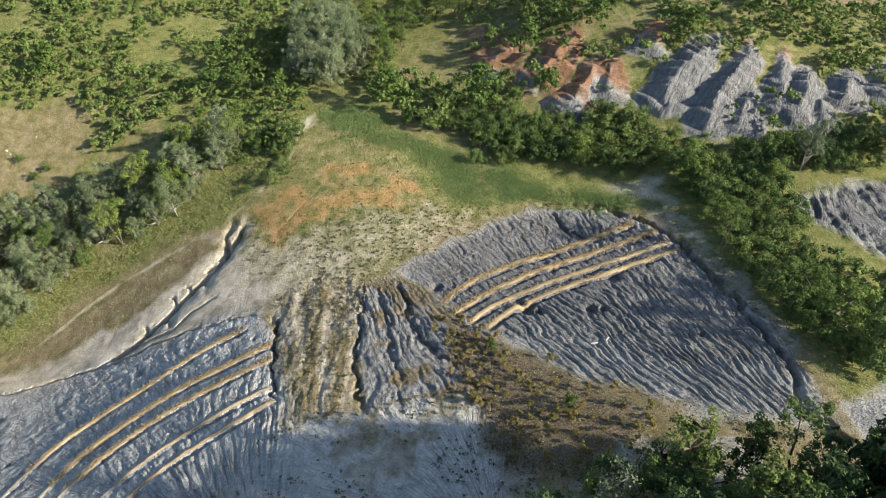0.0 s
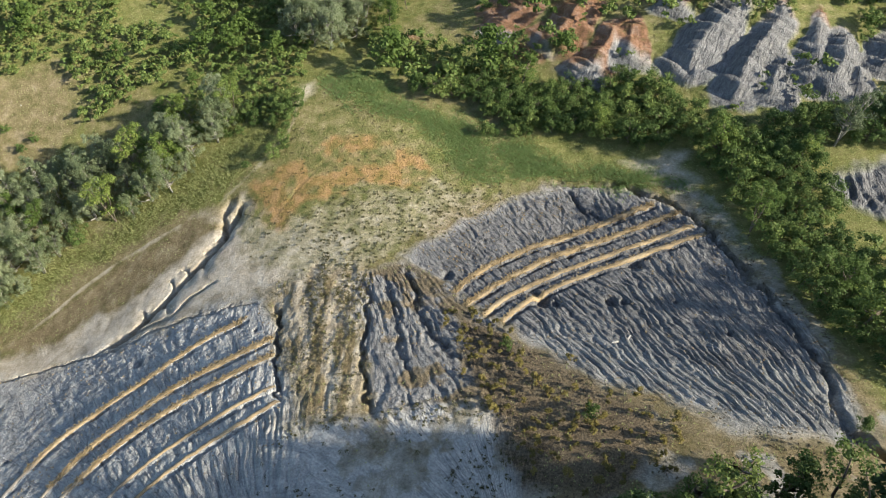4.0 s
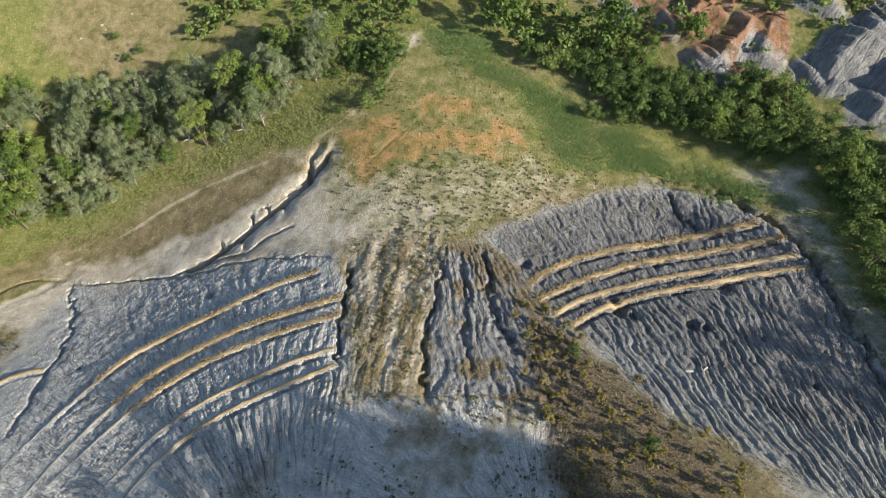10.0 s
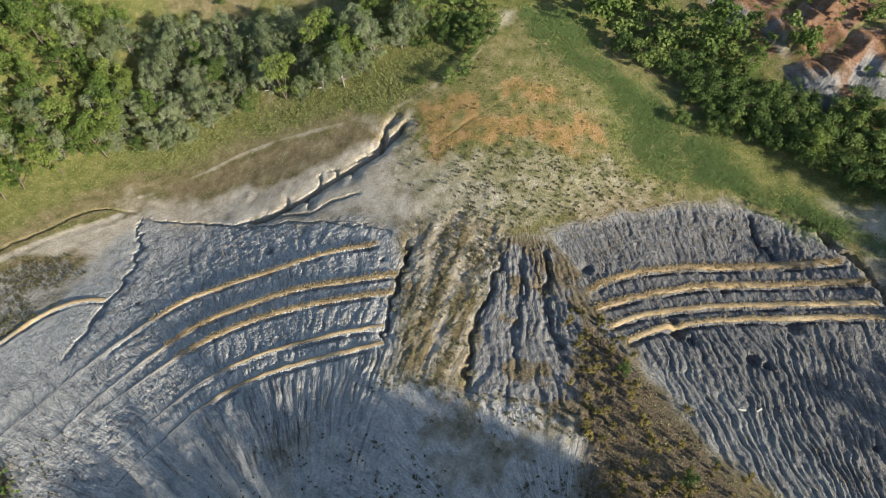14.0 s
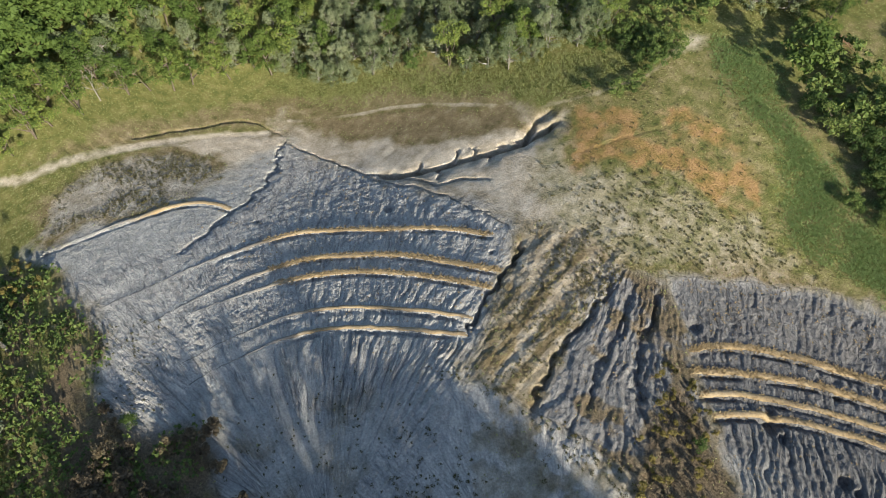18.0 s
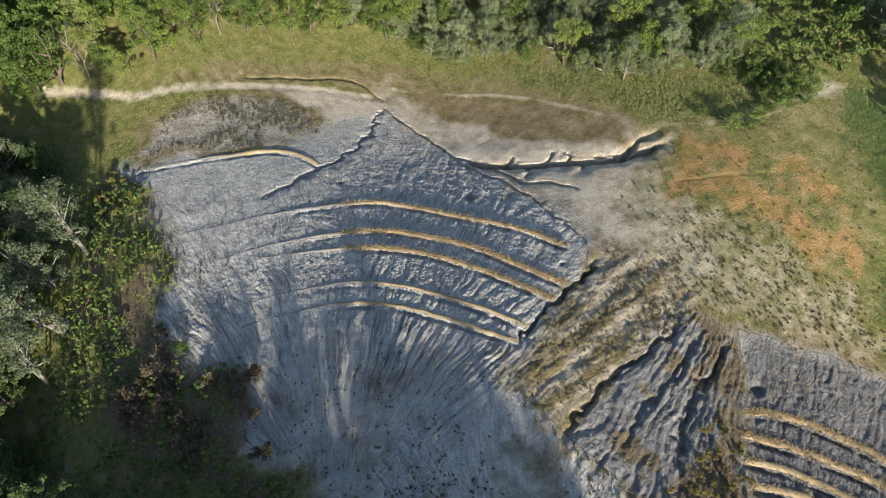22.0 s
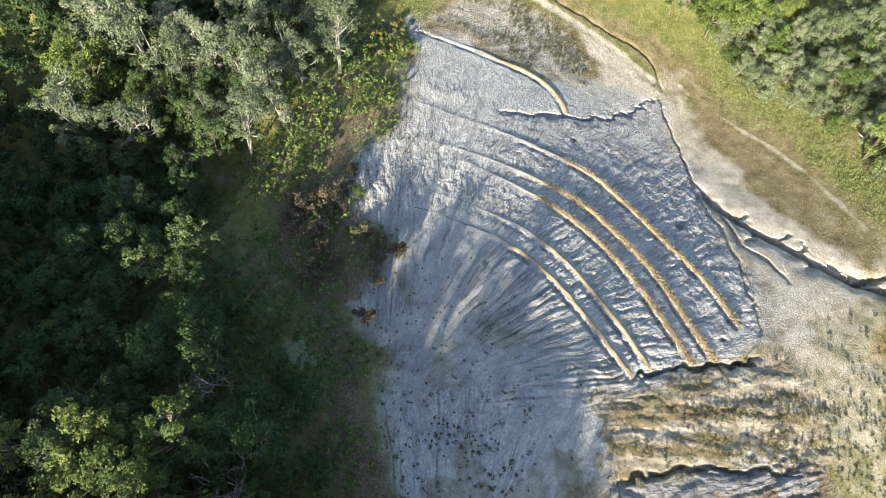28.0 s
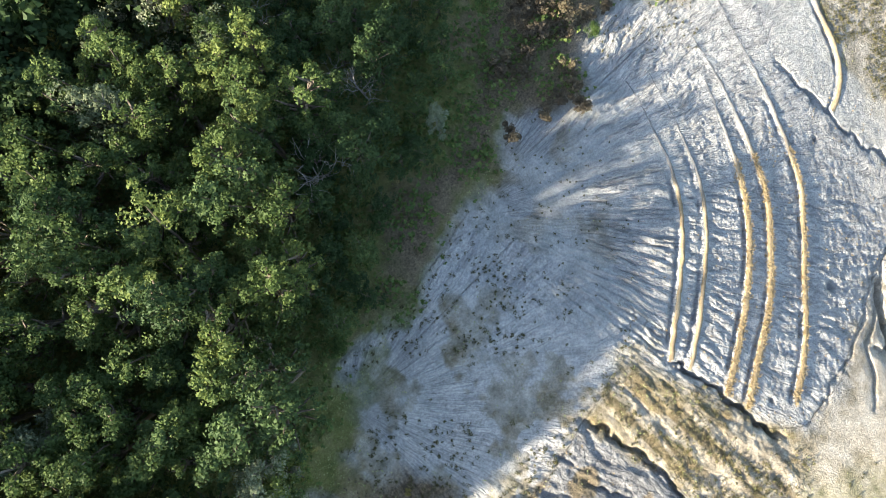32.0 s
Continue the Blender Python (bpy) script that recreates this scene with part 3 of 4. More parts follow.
def wavering(x, y):
    return 1.3 * (fbm(x * 0.45, y * 0.45, 31, 3) - 0.5) + 0.7 * (fbm(x * 1.1, y * 1.1, 33, 2) - 0.5)


def spurs(x, y):
    """Rise of the eroded crests, and how bare, red and pale they are."""
    rise, bare, red, light = (np.zeros(x.shape) for _ in range(4))
    on = (x > 12) & (x < 102) & (y > 30) & (y < 84)
    if not on.any():
        return rise, bare, red, light
    xs, ys = x[on], y[on]
    sway = 1.6 * (fbm(xs * 0.2, ys * 0.2, 15, 3) - 0.5)
    best = [np.zeros(xs.shape) for _ in range(4)]
    for line, high, wide, rust in SPURS:
        p = spline(line, 2.0)
        d, k = along(xs + 1.2 * sway, ys - 1.2 * sway, p, 9.0)
        length = np.hypot(*np.diff(np.array(line), axis=0).T).sum()
        swell = wide * (0.7 + 0.8 * k)
        w = np.clip(1 - d / swell, 0, 1) * smooth(-0.05, 0.6, k) * smooth(1.02, 0.8, k)
        flute = furrow(k * length * 0.75 + 0.25 * d + sway, d * 0.12 + length, 45)
        small = furrow(k * length * 1.9 + 0.3 * d + sway, d * 0.2 + length, 47)
        r = 0.85 * high * (0.8 * w + 0.42 * np.minimum(1, 3 * w) * (flute - 0.6) + 0.2 * np.minimum(1, 3 * w) * (small - 0.6))
        share = smooth(0.02, 0.28, w + 0.25 * (fbm(xs * 0.35, ys * 0.35, 61, 3) - 0.5))
        rusty = share * smooth(0.15, -0.15, k - rust + 0.7 * (fbm(xs * 0.25, ys * 0.25, 62, 3) - 0.5))
        for held, value in zip(best, (r, share * smooth(rust - 0.35, rust + 0.1, k + 0.6 * (fbm(xs * 0.25, ys * 0.25, 63, 3) - 0.5)), rusty, share * smooth(0.45, 0.8, flute))):
            np.maximum(held, value, out=held)
    for whole, value in zip((rise, bare, red, light), best):
        whole[on] = value
    return rise, bare, red, light


def height(x, y):
    x, y = np.asarray(x, float), np.asarray(y, float)
    z = base_height(x, y) + 1.2 * (fbm(x * 0.035, y * 0.035, 3, 3) - 0.5) * smooth(60, 100, np.hypot(x, y - 10))
    z = z + 0.2 * (fbm(x * 0.4, y * 0.4, 9, 4) - 0.5)
    step = np.full(x.shape, 9.0)
    for line in TERRACES:
        d, k = along(x, y, spline(line, 1.0), 2.5)
        step = np.minimum(step, d)
    z = z + rills(x, y) * (1 - 0.85 * np.exp(-((step / 0.9) ** 4))) + 0.06 * np.exp(-((step / 0.55) ** 2))
    waver = wavering(x, y)
    rough = 0.1 + 0.45 * smooth(0.35, 0.65, fbm(x * 0.5, y * 0.5, 35, 3))
    for number, line in enumerate(TRENCHES):
        d, k = along(x + 0.12 * waver, y + 0.12 * waver, line, 1.5)
        z = z - rough * np.exp(-((d / 0.24) ** 2)) * (smooth(0.2, 0.5, k) if 0 < number < 6 else 1.0)
    for line, deep, wide in CUTS:
        d, k = along(x + waver, y + waver, spline(line, 1.0), 4.0)
        z = z - deep * np.exp(-((d / wide) ** 4)) * np.minimum(1, 6 * np.minimum(k + 0.04, 1.04 - k)) - 0.2 * deep * np.exp(-((d / (3.4 * wide)) ** 2)) * (0.4 + 1.2 * fbm(x * 0.9, y * 0.9, 37, 2))
    for px, py, r, deep in PITS:
        z = z - deep * np.exp(-(((x - px + 0.3 * waver) ** 2 + (y - py - 0.3 * waver) ** 2) / r**2) ** 1.5)
    z = z + spurs(x, y)[0]
    d, k = along(x, y, spline(TRACK, 1.5), 3.0)
    z = z - 0.12 * np.exp(-((d / 0.9) ** 2))
    return z


def zones(x, y):
    clay = clay_weight(x, y)
    patch = fbm(x * 0.06, y * 0.06, 51, 4)
    dry = np.maximum.reduce([0.72 * inside(x, y, SITE, 2.5, 2.0) * (1 - 0.55 * inside(x, y, MEADOW, 3.0, 2.0)), 0.8 * inside(x, y, BROWN, 1.5), 0.4 * inside(x, y, MEADOW, 2.0), 0.62 * inside(x, y, CLEARING, 4.0, 4), 0.7 * inside(x, y, HILLTOP, 2.0), 0.85 * inside(x, y, TONGUE, 1.6, 2.5),
                             0.9 * inside(x, y, FIELD, 2.0, 3.0), 0.3 * inside(x, y, BADLANDS, 3.0, 3.0), 0.55 * inside(x, y, MOUND, 1.5), 0.62 * inside(x, y, [(-68, -22), (-63, 0), (-55, 17), (-40, 28), (-20, 35), (-16, 31), (-36, 22), (-50, 12), (-58, -4)], 2.0, 3.0), 0.45 * smooth(0.54, 0.7, patch) * (y > 30), 0.8 * inside(x, y, SHADEGRASS, 2, 4) * smooth(0.4, 0.6, fbm(x * 0.2, y * 0.2, 55, 3))])
    pale = np.maximum.reduce([0.85 * inside(x, y, PALE, 3.5, 3.0), 0.5 * inside(x, y, [(-14, 31), (-4, 28), (6, 24), (9, 19), (0, 17), (-8, 20)], 2.5, 3.0), inside(x, y, BARE, 1.2), 0.3 * inside(x, y, SPECKLE, 2.0, 3.0), 0.55 * inside(x, y, TONGUE, 1.5, 2.0) * smooth(0.3, 0.55, fbm(x * 0.8, y * 0.18, 81, 3)), 0.42 * inside(x, y, [(-52, -25), (-46, -15), (-38, -4), (-35, -8), (-38, -16), (-46, -24)], 1.5)])
    for line, wide in [(TRACK, 0.85)] + [(FOOTPATHS[0], 0.4)]:
        d, k = along(x, y, spline(line, 1.5), 3.0)
        pale = np.maximum(pale, 0.8 * np.exp(-((d / wide) ** 4)))
    d, k = along(x, y, spline(FOOTPATHS[1], 1.5), 3.0)
    pale = np.maximum(pale, (0.3 + 0.45 * smooth(0.75, 1, k)) * np.exp(-((d / (0.4 + 1.2 * smooth(0.8, 1, k))) ** 2)))
    pale = pale * (1 - inside(x, y, BROWN, 1.0))
    steep = inside(x, y, REDLANDS, 2.0, 3.0)
    rise, bare, rusty, light = spurs(x, y)
    rusty = np.maximum(rusty * 0.95, 0.62 * steep * smooth(0.48, 0.62, fbm(x * 0.16, y * 0.16, 64, 4)))
    pale = np.maximum.reduce([pale, 0.7 * inside(x, y, [(42, 34.8), (51, 33), (51.4, 28.3), (46, 31.3)], 1.5, 2.0)])
    dry = np.maximum(dry, 0.4 * steep)
    flutes = 0.95 * bare
    r = np.hypot(x - 5, y + 25)
    ash = np.maximum(0.8 * inside(x, y, CLAY_LEFT, 2.0) * smooth(30, 17, r) * smooth(0.32, 0.58, fbm(x * 0.25, y * 0.25, 67, 3)), 0.35 * inside(x, y, SPOTTED, 2.0, 2.5) * smooth(0.45, 0.6, fbm(x * 0.3, y * 0.3, 68, 3)))
    ash = np.maximum(ash, 0.6 * inside(x, y, [(-52, -25), (-46, -15), (-44, -6), (-46, 12), (-40, 6.5), (-36.5, -1), (-35, -8), (-37, -16), (-44, -24)], 1.5, 2.0))
    ash = np.maximum(ash, 0.4 * inside(x, y, [(28, 5), (33, -1.5), (45, -8), (54, -10), (54, -3), (44, -1), (36, 3), (30, 7)], 2.0, 3.0))
    ash = np.maximum(ash, 0.12 * bare)
    moss_mid = 0.6 * inside(x, y, CLAY_MID, 1.0) * smooth(0.45, 0.62, fbm(x * 0.35, y * 0.35, 77, 4))
    moss = np.maximum(0.8 * inside(x, y, [(19, 10), (24, 6), (28, 3.5), (33, -3), (39, -8), (34, -14), (24, -14), (21, -4), (19, 4)], 1.5), 0.75 * inside(x, y, [(-34, -30), (-22, -31), (-12, -26), (-5, -28), (8, -24), (22, -24), (12, -28), (0, -32), (-14, -39), (-24, -40)], 2.0, 3.0))
    moss = np.maximum(moss, moss_mid)
    # weight of the painted shade along the bottom of each cut
    cut_shade = np.zeros(x.shape)
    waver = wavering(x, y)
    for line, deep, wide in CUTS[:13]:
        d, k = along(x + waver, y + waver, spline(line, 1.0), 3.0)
        cut_shade = np.maximum(cut_shade, 0.25 * np.exp(-((d / (0.7 * wide)) ** 2)))
    return {"dry": dry, "orange": (0.35 + 0.6 * smooth(0.42, 0.56, fbm(x * 0.3, y * 0.3, 78, 3))) * inside(x, y, ORANGE, 2.0, 3.0), "red": rusty, "pale": pale, "clay": np.maximum(clay, flutes), "ash": ash, "dark_clay": np.maximum.reduce([bare, inside(x, y, CLAY_EAST, 2.0), 0.6 * inside(x, y, CLAY_CORNER, 2.0), inside(x, y, CLAY_RIGHT, 2.0), 0.8 * inside(x, y, CLAY_MID, 2.0)]), "moss": moss, "cut_shade": cut_shade}


# ---- ground ----
def steps(*runs):
    """Grid lines: runs of (from, to, step), and wide steps out to the horizon."""
    far = np.array([10, 25, 60, 140, 300, 700, 1500, 3000.0])
    return np.concatenate([runs[0][0] - far[::-1]] + [np.arange(*run) for run in runs] + [runs[-1][1] + far])


gx = steps((-110, -60, 1.0), (-60, -52, 0.3), (-52, 55, 0.125), (55, 90, 0.28), (90, 96, 0.6), (96, 112, 1.0))
gy = steps((-95, -32, 1.0), (-32, 33, 0.14), (33, 64, 0.28), (64, 72, 0.6), (72, 112, 1.0))
X, Y = np.meshgrid(gx, gy)
xs, ys = X.ravel(), Y.ravel()
index = np.arange(len(xs)).reshape(X.shape)
quads = np.stack([index[:-1, :-1], index[:-1, 1:], index[1:, 1:], index[1:, :-1]], -1).reshape(-1, 4)
Z = height(xs, ys)
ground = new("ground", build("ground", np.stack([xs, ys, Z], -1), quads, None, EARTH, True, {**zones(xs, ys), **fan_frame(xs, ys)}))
tagged(ground, "eroded grey clay slopes with dry grass, bare tracks and green meadow", "ground", kind="structure")
Z = Z.reshape(X.shape)


def ground_z(a, b):
    """The height of the ground sheet at one place."""
    i, j = int(np.searchsorted(gx, a)) - 1, int(np.searchsorted(gy, b)) - 1
    u, v = (a - gx[i]) / (gx[i + 1] - gx[i]), (b - gy[j]) / (gy[j + 1] - gy[j])
    return float((Z[j, i] * (1 - u) + Z[j, i + 1] * u) * (1 - v) + (Z[j + 1, i] * (1 - u) + Z[j + 1, i + 1] * u) * v)

# ---- terrace banks ----
def terrace(line, strawy):
    """An earth bank along a contour: a rounded ridge with a steep outer face and straw on it."""
    p = spline(line, 0.28)
    t = np.gradient(p, axis=0)
    t /= np.linalg.norm(t, axis=1)[:, None]
    side = np.stack([-t[:, 1], t[:, 0]], -1)
    s = np.arange(len(p)) * 0.28
    across = np.array([-0.55, -0.42, -0.3, 0.1, 0.34, 0.5, 0.68])
    lift = np.array([-0.4, 0.1, 0.22, 0.25, 0.2, 0.06, -0.25])
    k = fbm(s * 0.5, s * 0 + p[0, 0], 91, 3)
    grow = np.minimum(1, np.minimum(np.arange(len(p)), np.arange(len(p))[::-1]) / 6)
    wob = 0.35 * (fbm(s * 0.9, s * 0 + p[0, 1], 95, 3) - 0.5)
    faint = 0.8 * (0.04 + 0.92 * smooth(strawy - 0.3, strawy + 0.1, np.linspace(0, 1, len(p)))) 
    body = (0.3 + 0.7 * faint / 0.8) * (0.58 if strawy in (0.45, 0.4) else 0.85)
    verts = []
    for a, h in zip(across, lift):
        q = p + side * (a * (0.75 + 0.25 * k) * body + wob)[:, None]
        z = height(q[:, 0], q[:, 1]) + h * faint * (0.55 + 0.8 * k) * np.maximum(grow, 0.15 if h > 0 else 1) + 0.07 * (value_noise(s * 3.1, s * 0 + a * 9, 97) - 0.5)
        verts.append(np.column_stack([q, z]))
    verts = np.stack(verts, 1).reshape(-1, 3)
    m = len(across)
    i = (np.arange(len(p) - 1)[:, None] * m + np.arange(m - 1)).ravel()
    quads = np.stack([i, i + 1, i + m + 1, i + m], -1)
    return verts, quads, p, np.repeat(smooth(strawy - 0.12, strawy + 0.12, np.linspace(0, 1, len(p))) * (0.65 + 0.6 * fbm(s * 0.35, s * 0 + 3.3, 99, 3)), m)


def bank_material():
    m, n, l, b = shader("bank", 0.95)
    geo = n.new("ShaderNodeNewGeometry").outputs["Position"]
    a, f = noise_node(n, l, 0.35, 4, 0.6, geo), noise_node(n, l, 4, 5, 0.7, geo)
    r = ramp(n, l, a.outputs[0], (0.35, (0.25, 0.19, 0.115)), (0.5, (0.36, 0.27, 0.155)), (0.68, (0.46, 0.36, 0.22)))
    g = ramp(n, l, f.outputs[0], (0.3, (0.6, 0.6, 0.6)), (0.7, (1.25, 1.25, 1.25)))
    straw = n.new("ShaderNodeAttribute")
    straw.attribute_name = "straw"
    bare = ramp(n, l, a.outputs[0], (0.35, (0.19, 0.185, 0.178)), (0.6, (0.27, 0.26, 0.243)))
    c = mix(n, l, straw.outputs["Fac"], bare.outputs[0], r.outputs[0])
    l.new(mix(n, l, 0.8, c, g.outputs[0], "MULTIPLY"), b.inputs["Base Color"])
    bump(n, l, b, f.outputs[0], 0.8, 0.1)
    return m


BANK = bank_material()
rng = np.random.default_rng(7)


def blades(x, y, tall, wide, count, lean=0.5, z=None):
    """Bent grass blades in tufts: triangles from the ground up."""
    n = len(x)
    z = height(x, y) if z is None else z
    base = np.repeat(np.stack([x, y, z], -1), count, 0)
    h = np.repeat(np.broadcast_to(tall, (n,)), count) * rng.uniform(0.6, 1.2, n * count)
    a = rng.uniform(0, 2 * np.pi, n * count)
    w = np.repeat(np.broadcast_to(wide, (n,)), count) * rng.uniform(0.7, 1.3, n * count)
    foot = base + np.stack([np.cos(a) * w, np.sin(a) * w, 0 * a - 0.03], -1) * rng.uniform(0.2, 1.4, (n * count, 1)) * 1.2
    side = np.stack([-np.sin(a), np.cos(a), 0 * a], -1) * (0.5 * w)[:, None]
    tip = foot + np.stack([np.cos(a) * h * lean, np.sin(a) * h * lean, h], -1) * rng.uniform(0.6, 1.0, (n * count, 1))
    verts = np.stack([foot - side, foot + side, tip], 1).reshape(-1, 3)
    return verts, np.arange(n * count * 3).reshape(-1, 3)


def scatter(box, count, keep, seed):
    """Random places in a box, kept with the chance that keep(x, y) gives."""
    r = np.random.default_rng(seed)
    x, y = r.uniform(box[0], box[2], count), r.uniform(box[1], box[3], count)
    ok = r.uniform(0, 1, count) < keep(x, y)
    return x[ok], y[ok]


def stuff(name, verts, tris, material, label, category):
    return tagged(new(name, build(name, verts, None, tris, material)), label, category, kind="stuff")


straw_points = []
for number, line in enumerate(TERRACES):
    start = {0: 0.5, 1: 0.42, 2: 0.36, 3: 0.3, 4: 0.45, 5: 0.4}.get(number, -0.3)
    v, q, p, straw = terrace(line, start)
    label = "long low earth bank with straw along the clay terrace" if number in (1, 2, 3, 6, 7, 8, 9) else "long low bare earth bank along the clay terrace"
    tagged(new("terrace_bank", build("terrace_bank", v, q, None, BANK, True, {"straw": straw})), label, "earth bank", "terrace banks")
    q = np.repeat(p[int(max(0, min(start, 0.8)) * len(p)) :], {1: 4, 2: 7, 3: 5, 6: 8, 7: 7, 8: 2, 9: 2}.get(number, 0), 0)
    straw_points.append(q + rng.normal(0, 0.24, q.shape))
sp = np.vstack(straw_points)
v, t = blades(sp[:, 0], sp[:, 1], 0.26, 0.036, 16, 0.9, height(sp[:, 0], sp[:, 1]) + 0.1)
stuff("dry_grass", v, t, GOLD, "golden dry straw growing along the earth banks", "dry grass")


# ---- trees and shrubs ----
def tube(points, radii, sides=6):
    p = np.array(points, float)
    t = np.gradient(p, axis=0)
    t /= np.linalg.norm(t, axis=1)[:, None] + 1e-9
    a = np.cross(t, np.where(np.abs(t[:, :1]) < 0.9, [[1.0, 0, 0]], [[0, 1.0, 0]]))
    a /= np.linalg.norm(a, axis=1)[:, None]
    b = np.cross(t, a)
    ang = np.arange(sides) * 2 * np.pi / sides
    ring = p[:, None] + np.array(radii)[:, None, None] * (np.cos(ang)[None, :, None] * a[:, None] + np.sin(ang)[None, :, None] * b[:, None])
    i = np.arange(len(p) - 1)[:, None] * sides
    j, k = np.arange(sides), (np.arange(sides) + 1) % sides
    return ring.reshape(-1, 3), np.stack([i + j, i + k, i + sides + k, i + sides + j], -1).reshape(-1, 4)


def joined(pieces):
    verts, quads, n = [], [], 0
    for v, q in pieces:
        verts.append(v), quads.append(q + n)
        n += len(v)
    return np.vstack(verts), np.vstack(quads)


def rooted(pieces, stems):
    """Joins the stems and the limbs; each limb grows out of the nearest point of a stem."""
    verts, quads = joined(pieces)
    first = np.cumsum([0] + [len(v) for v, q in pieces])
    wood = verts[: first[stems]]
    swap = np.arange(len(verts))
    for k in range(stems, len(pieces)):
        swap[first[k]] = np.argmin(((wood - verts[first[k]]) ** 2).sum(1))
    for k in range(1, stems):
        swap[first[k]] = 0
    kept, quads = np.unique(swap[quads], return_inverse=True)
    return verts[kept], quads.reshape(-1, 4)


def leaves(r, centres, sizes, per, size, rise=0.75):
    """Small folded leaf sprays round each lobe of a crown, most of them near its outside."""
    c = np.repeat(centres, per, 0)
    s = np.repeat(sizes, per, 0)
    d = r.normal(0, 1, c.shape)
    d /= np.linalg.norm(d, axis=1)[:, None]
    d[:, 2] = np.where(d[:, 2] < -0.35, -d[:, 2], d[:, 2])
    p = c + d * s * (r.uniform(0.2, 1.15, (len(c), 1)) ** 0.6) * [1, 1, rise]
    nrm = d * 0.8 + r.normal(0, 0.5, d.shape) + [0, 0, 0.35]
    nrm /= np.linalg.norm(nrm, axis=1)[:, None]
    u = np.cross(nrm, r.normal(0, 1, nrm.shape))
    u /= np.linalg.norm(u, axis=1)[:, None]
    w = np.cross(nrm, u)
    k = size * r.uniform(0.6, 1.35, (len(c), 1))
    v = np.stack([p - u * k, p + u * k, p + w * k * 1.3 + nrm * k * r.uniform(-0.5, 0.5, (len(c), 1))], 1).reshape(-1, 3)
    return v, np.arange(len(v)).reshape(-1, 3)


def tree_meshes(seed, tall, broad, lobes, per, size, leaf, trunk_share=0.35, stems=1, slim=1.0, raw=False, bark=None, rise=0.75):
    """A crown of uneven lobes on tapered limbs that fork from one or more stems."""
    r = np.random.default_rng(seed)
    wood, centres, sizes = [], [], []
    heads = []
    for s in range(stems):
        lean = r.uniform(-0.14, 0.14, 2) * tall * (1 if stems == 1 else 1.2)
        foot = np.r_[r.uniform(-0.2, 0.2, 2) * (stems > 1), -0.4]
        top = np.r_[foot[:2] + lean, tall * r.uniform(0.7, 0.85)]
        q = np.linspace(0, 1, 6)[:, None]
        line = foot + (top - foot) * q + r.normal(0, 0.012 * tall, (6, 3)) * q
        wood.append(tube(line, np.linspace(0.017, 0.004, 6) * tall * (1 if stems == 1 else 0.7)))
        heads.append(line)
    for k in range(lobes):
        line = heads[k % stems]
        g = r.uniform(trunk_share, 1.0)
        at = line[int(g * 4.999)] + (line[int(g * 4.999) + 1] - line[int(g * 4.999)]) * (g * 4.999 % 1)
        a = 2.4 * k + r.uniform(-0.6, 0.6)
        out = broad * r.uniform(0.25, 1.0) * (1.15 - 0.75 * max(0, g - 0.45) / 0.55)
        c = at + np.r_[np.cos(a) * out, np.sin(a) * out, out * r.uniform(0.1, 0.6) + 0.06 * tall]
        c[2] = min(c[2], tall * r.uniform(0.9, 1.0))
        centres.append(c)
        sizes.append(broad * r.uniform(0.18, 0.42) * slim)
        m = (at + c) / 2 + np.r_[0, 0, -0.05 * out] + r.normal(0, 0.05, 3)
        if k % 2 == 0:
            wood.append(tube([at, m, c], np.array([0.009, 0.006, 0.002]) * tall, 3))
    v, q = leaves(r, np.array(centres), np.array(sizes)[:, None], per, size, rise)
    wv, wq = rooted(wood, stems)
    if raw:
        return v, q
    return build("trunk", wv, wq, None, bark or BARK, True), build("crown", v, None, q, leaf)


def plant_kind(name, label, category, group, meshes):
    """One plant at the origin: an empty with its trunk and its crown."""
    e = new(name)
    e.empty_display_size = 0.3
    part("trunk", meshes[0], e)
    part("crown", meshes[1], e)
    return tagged(e, label, category, group)


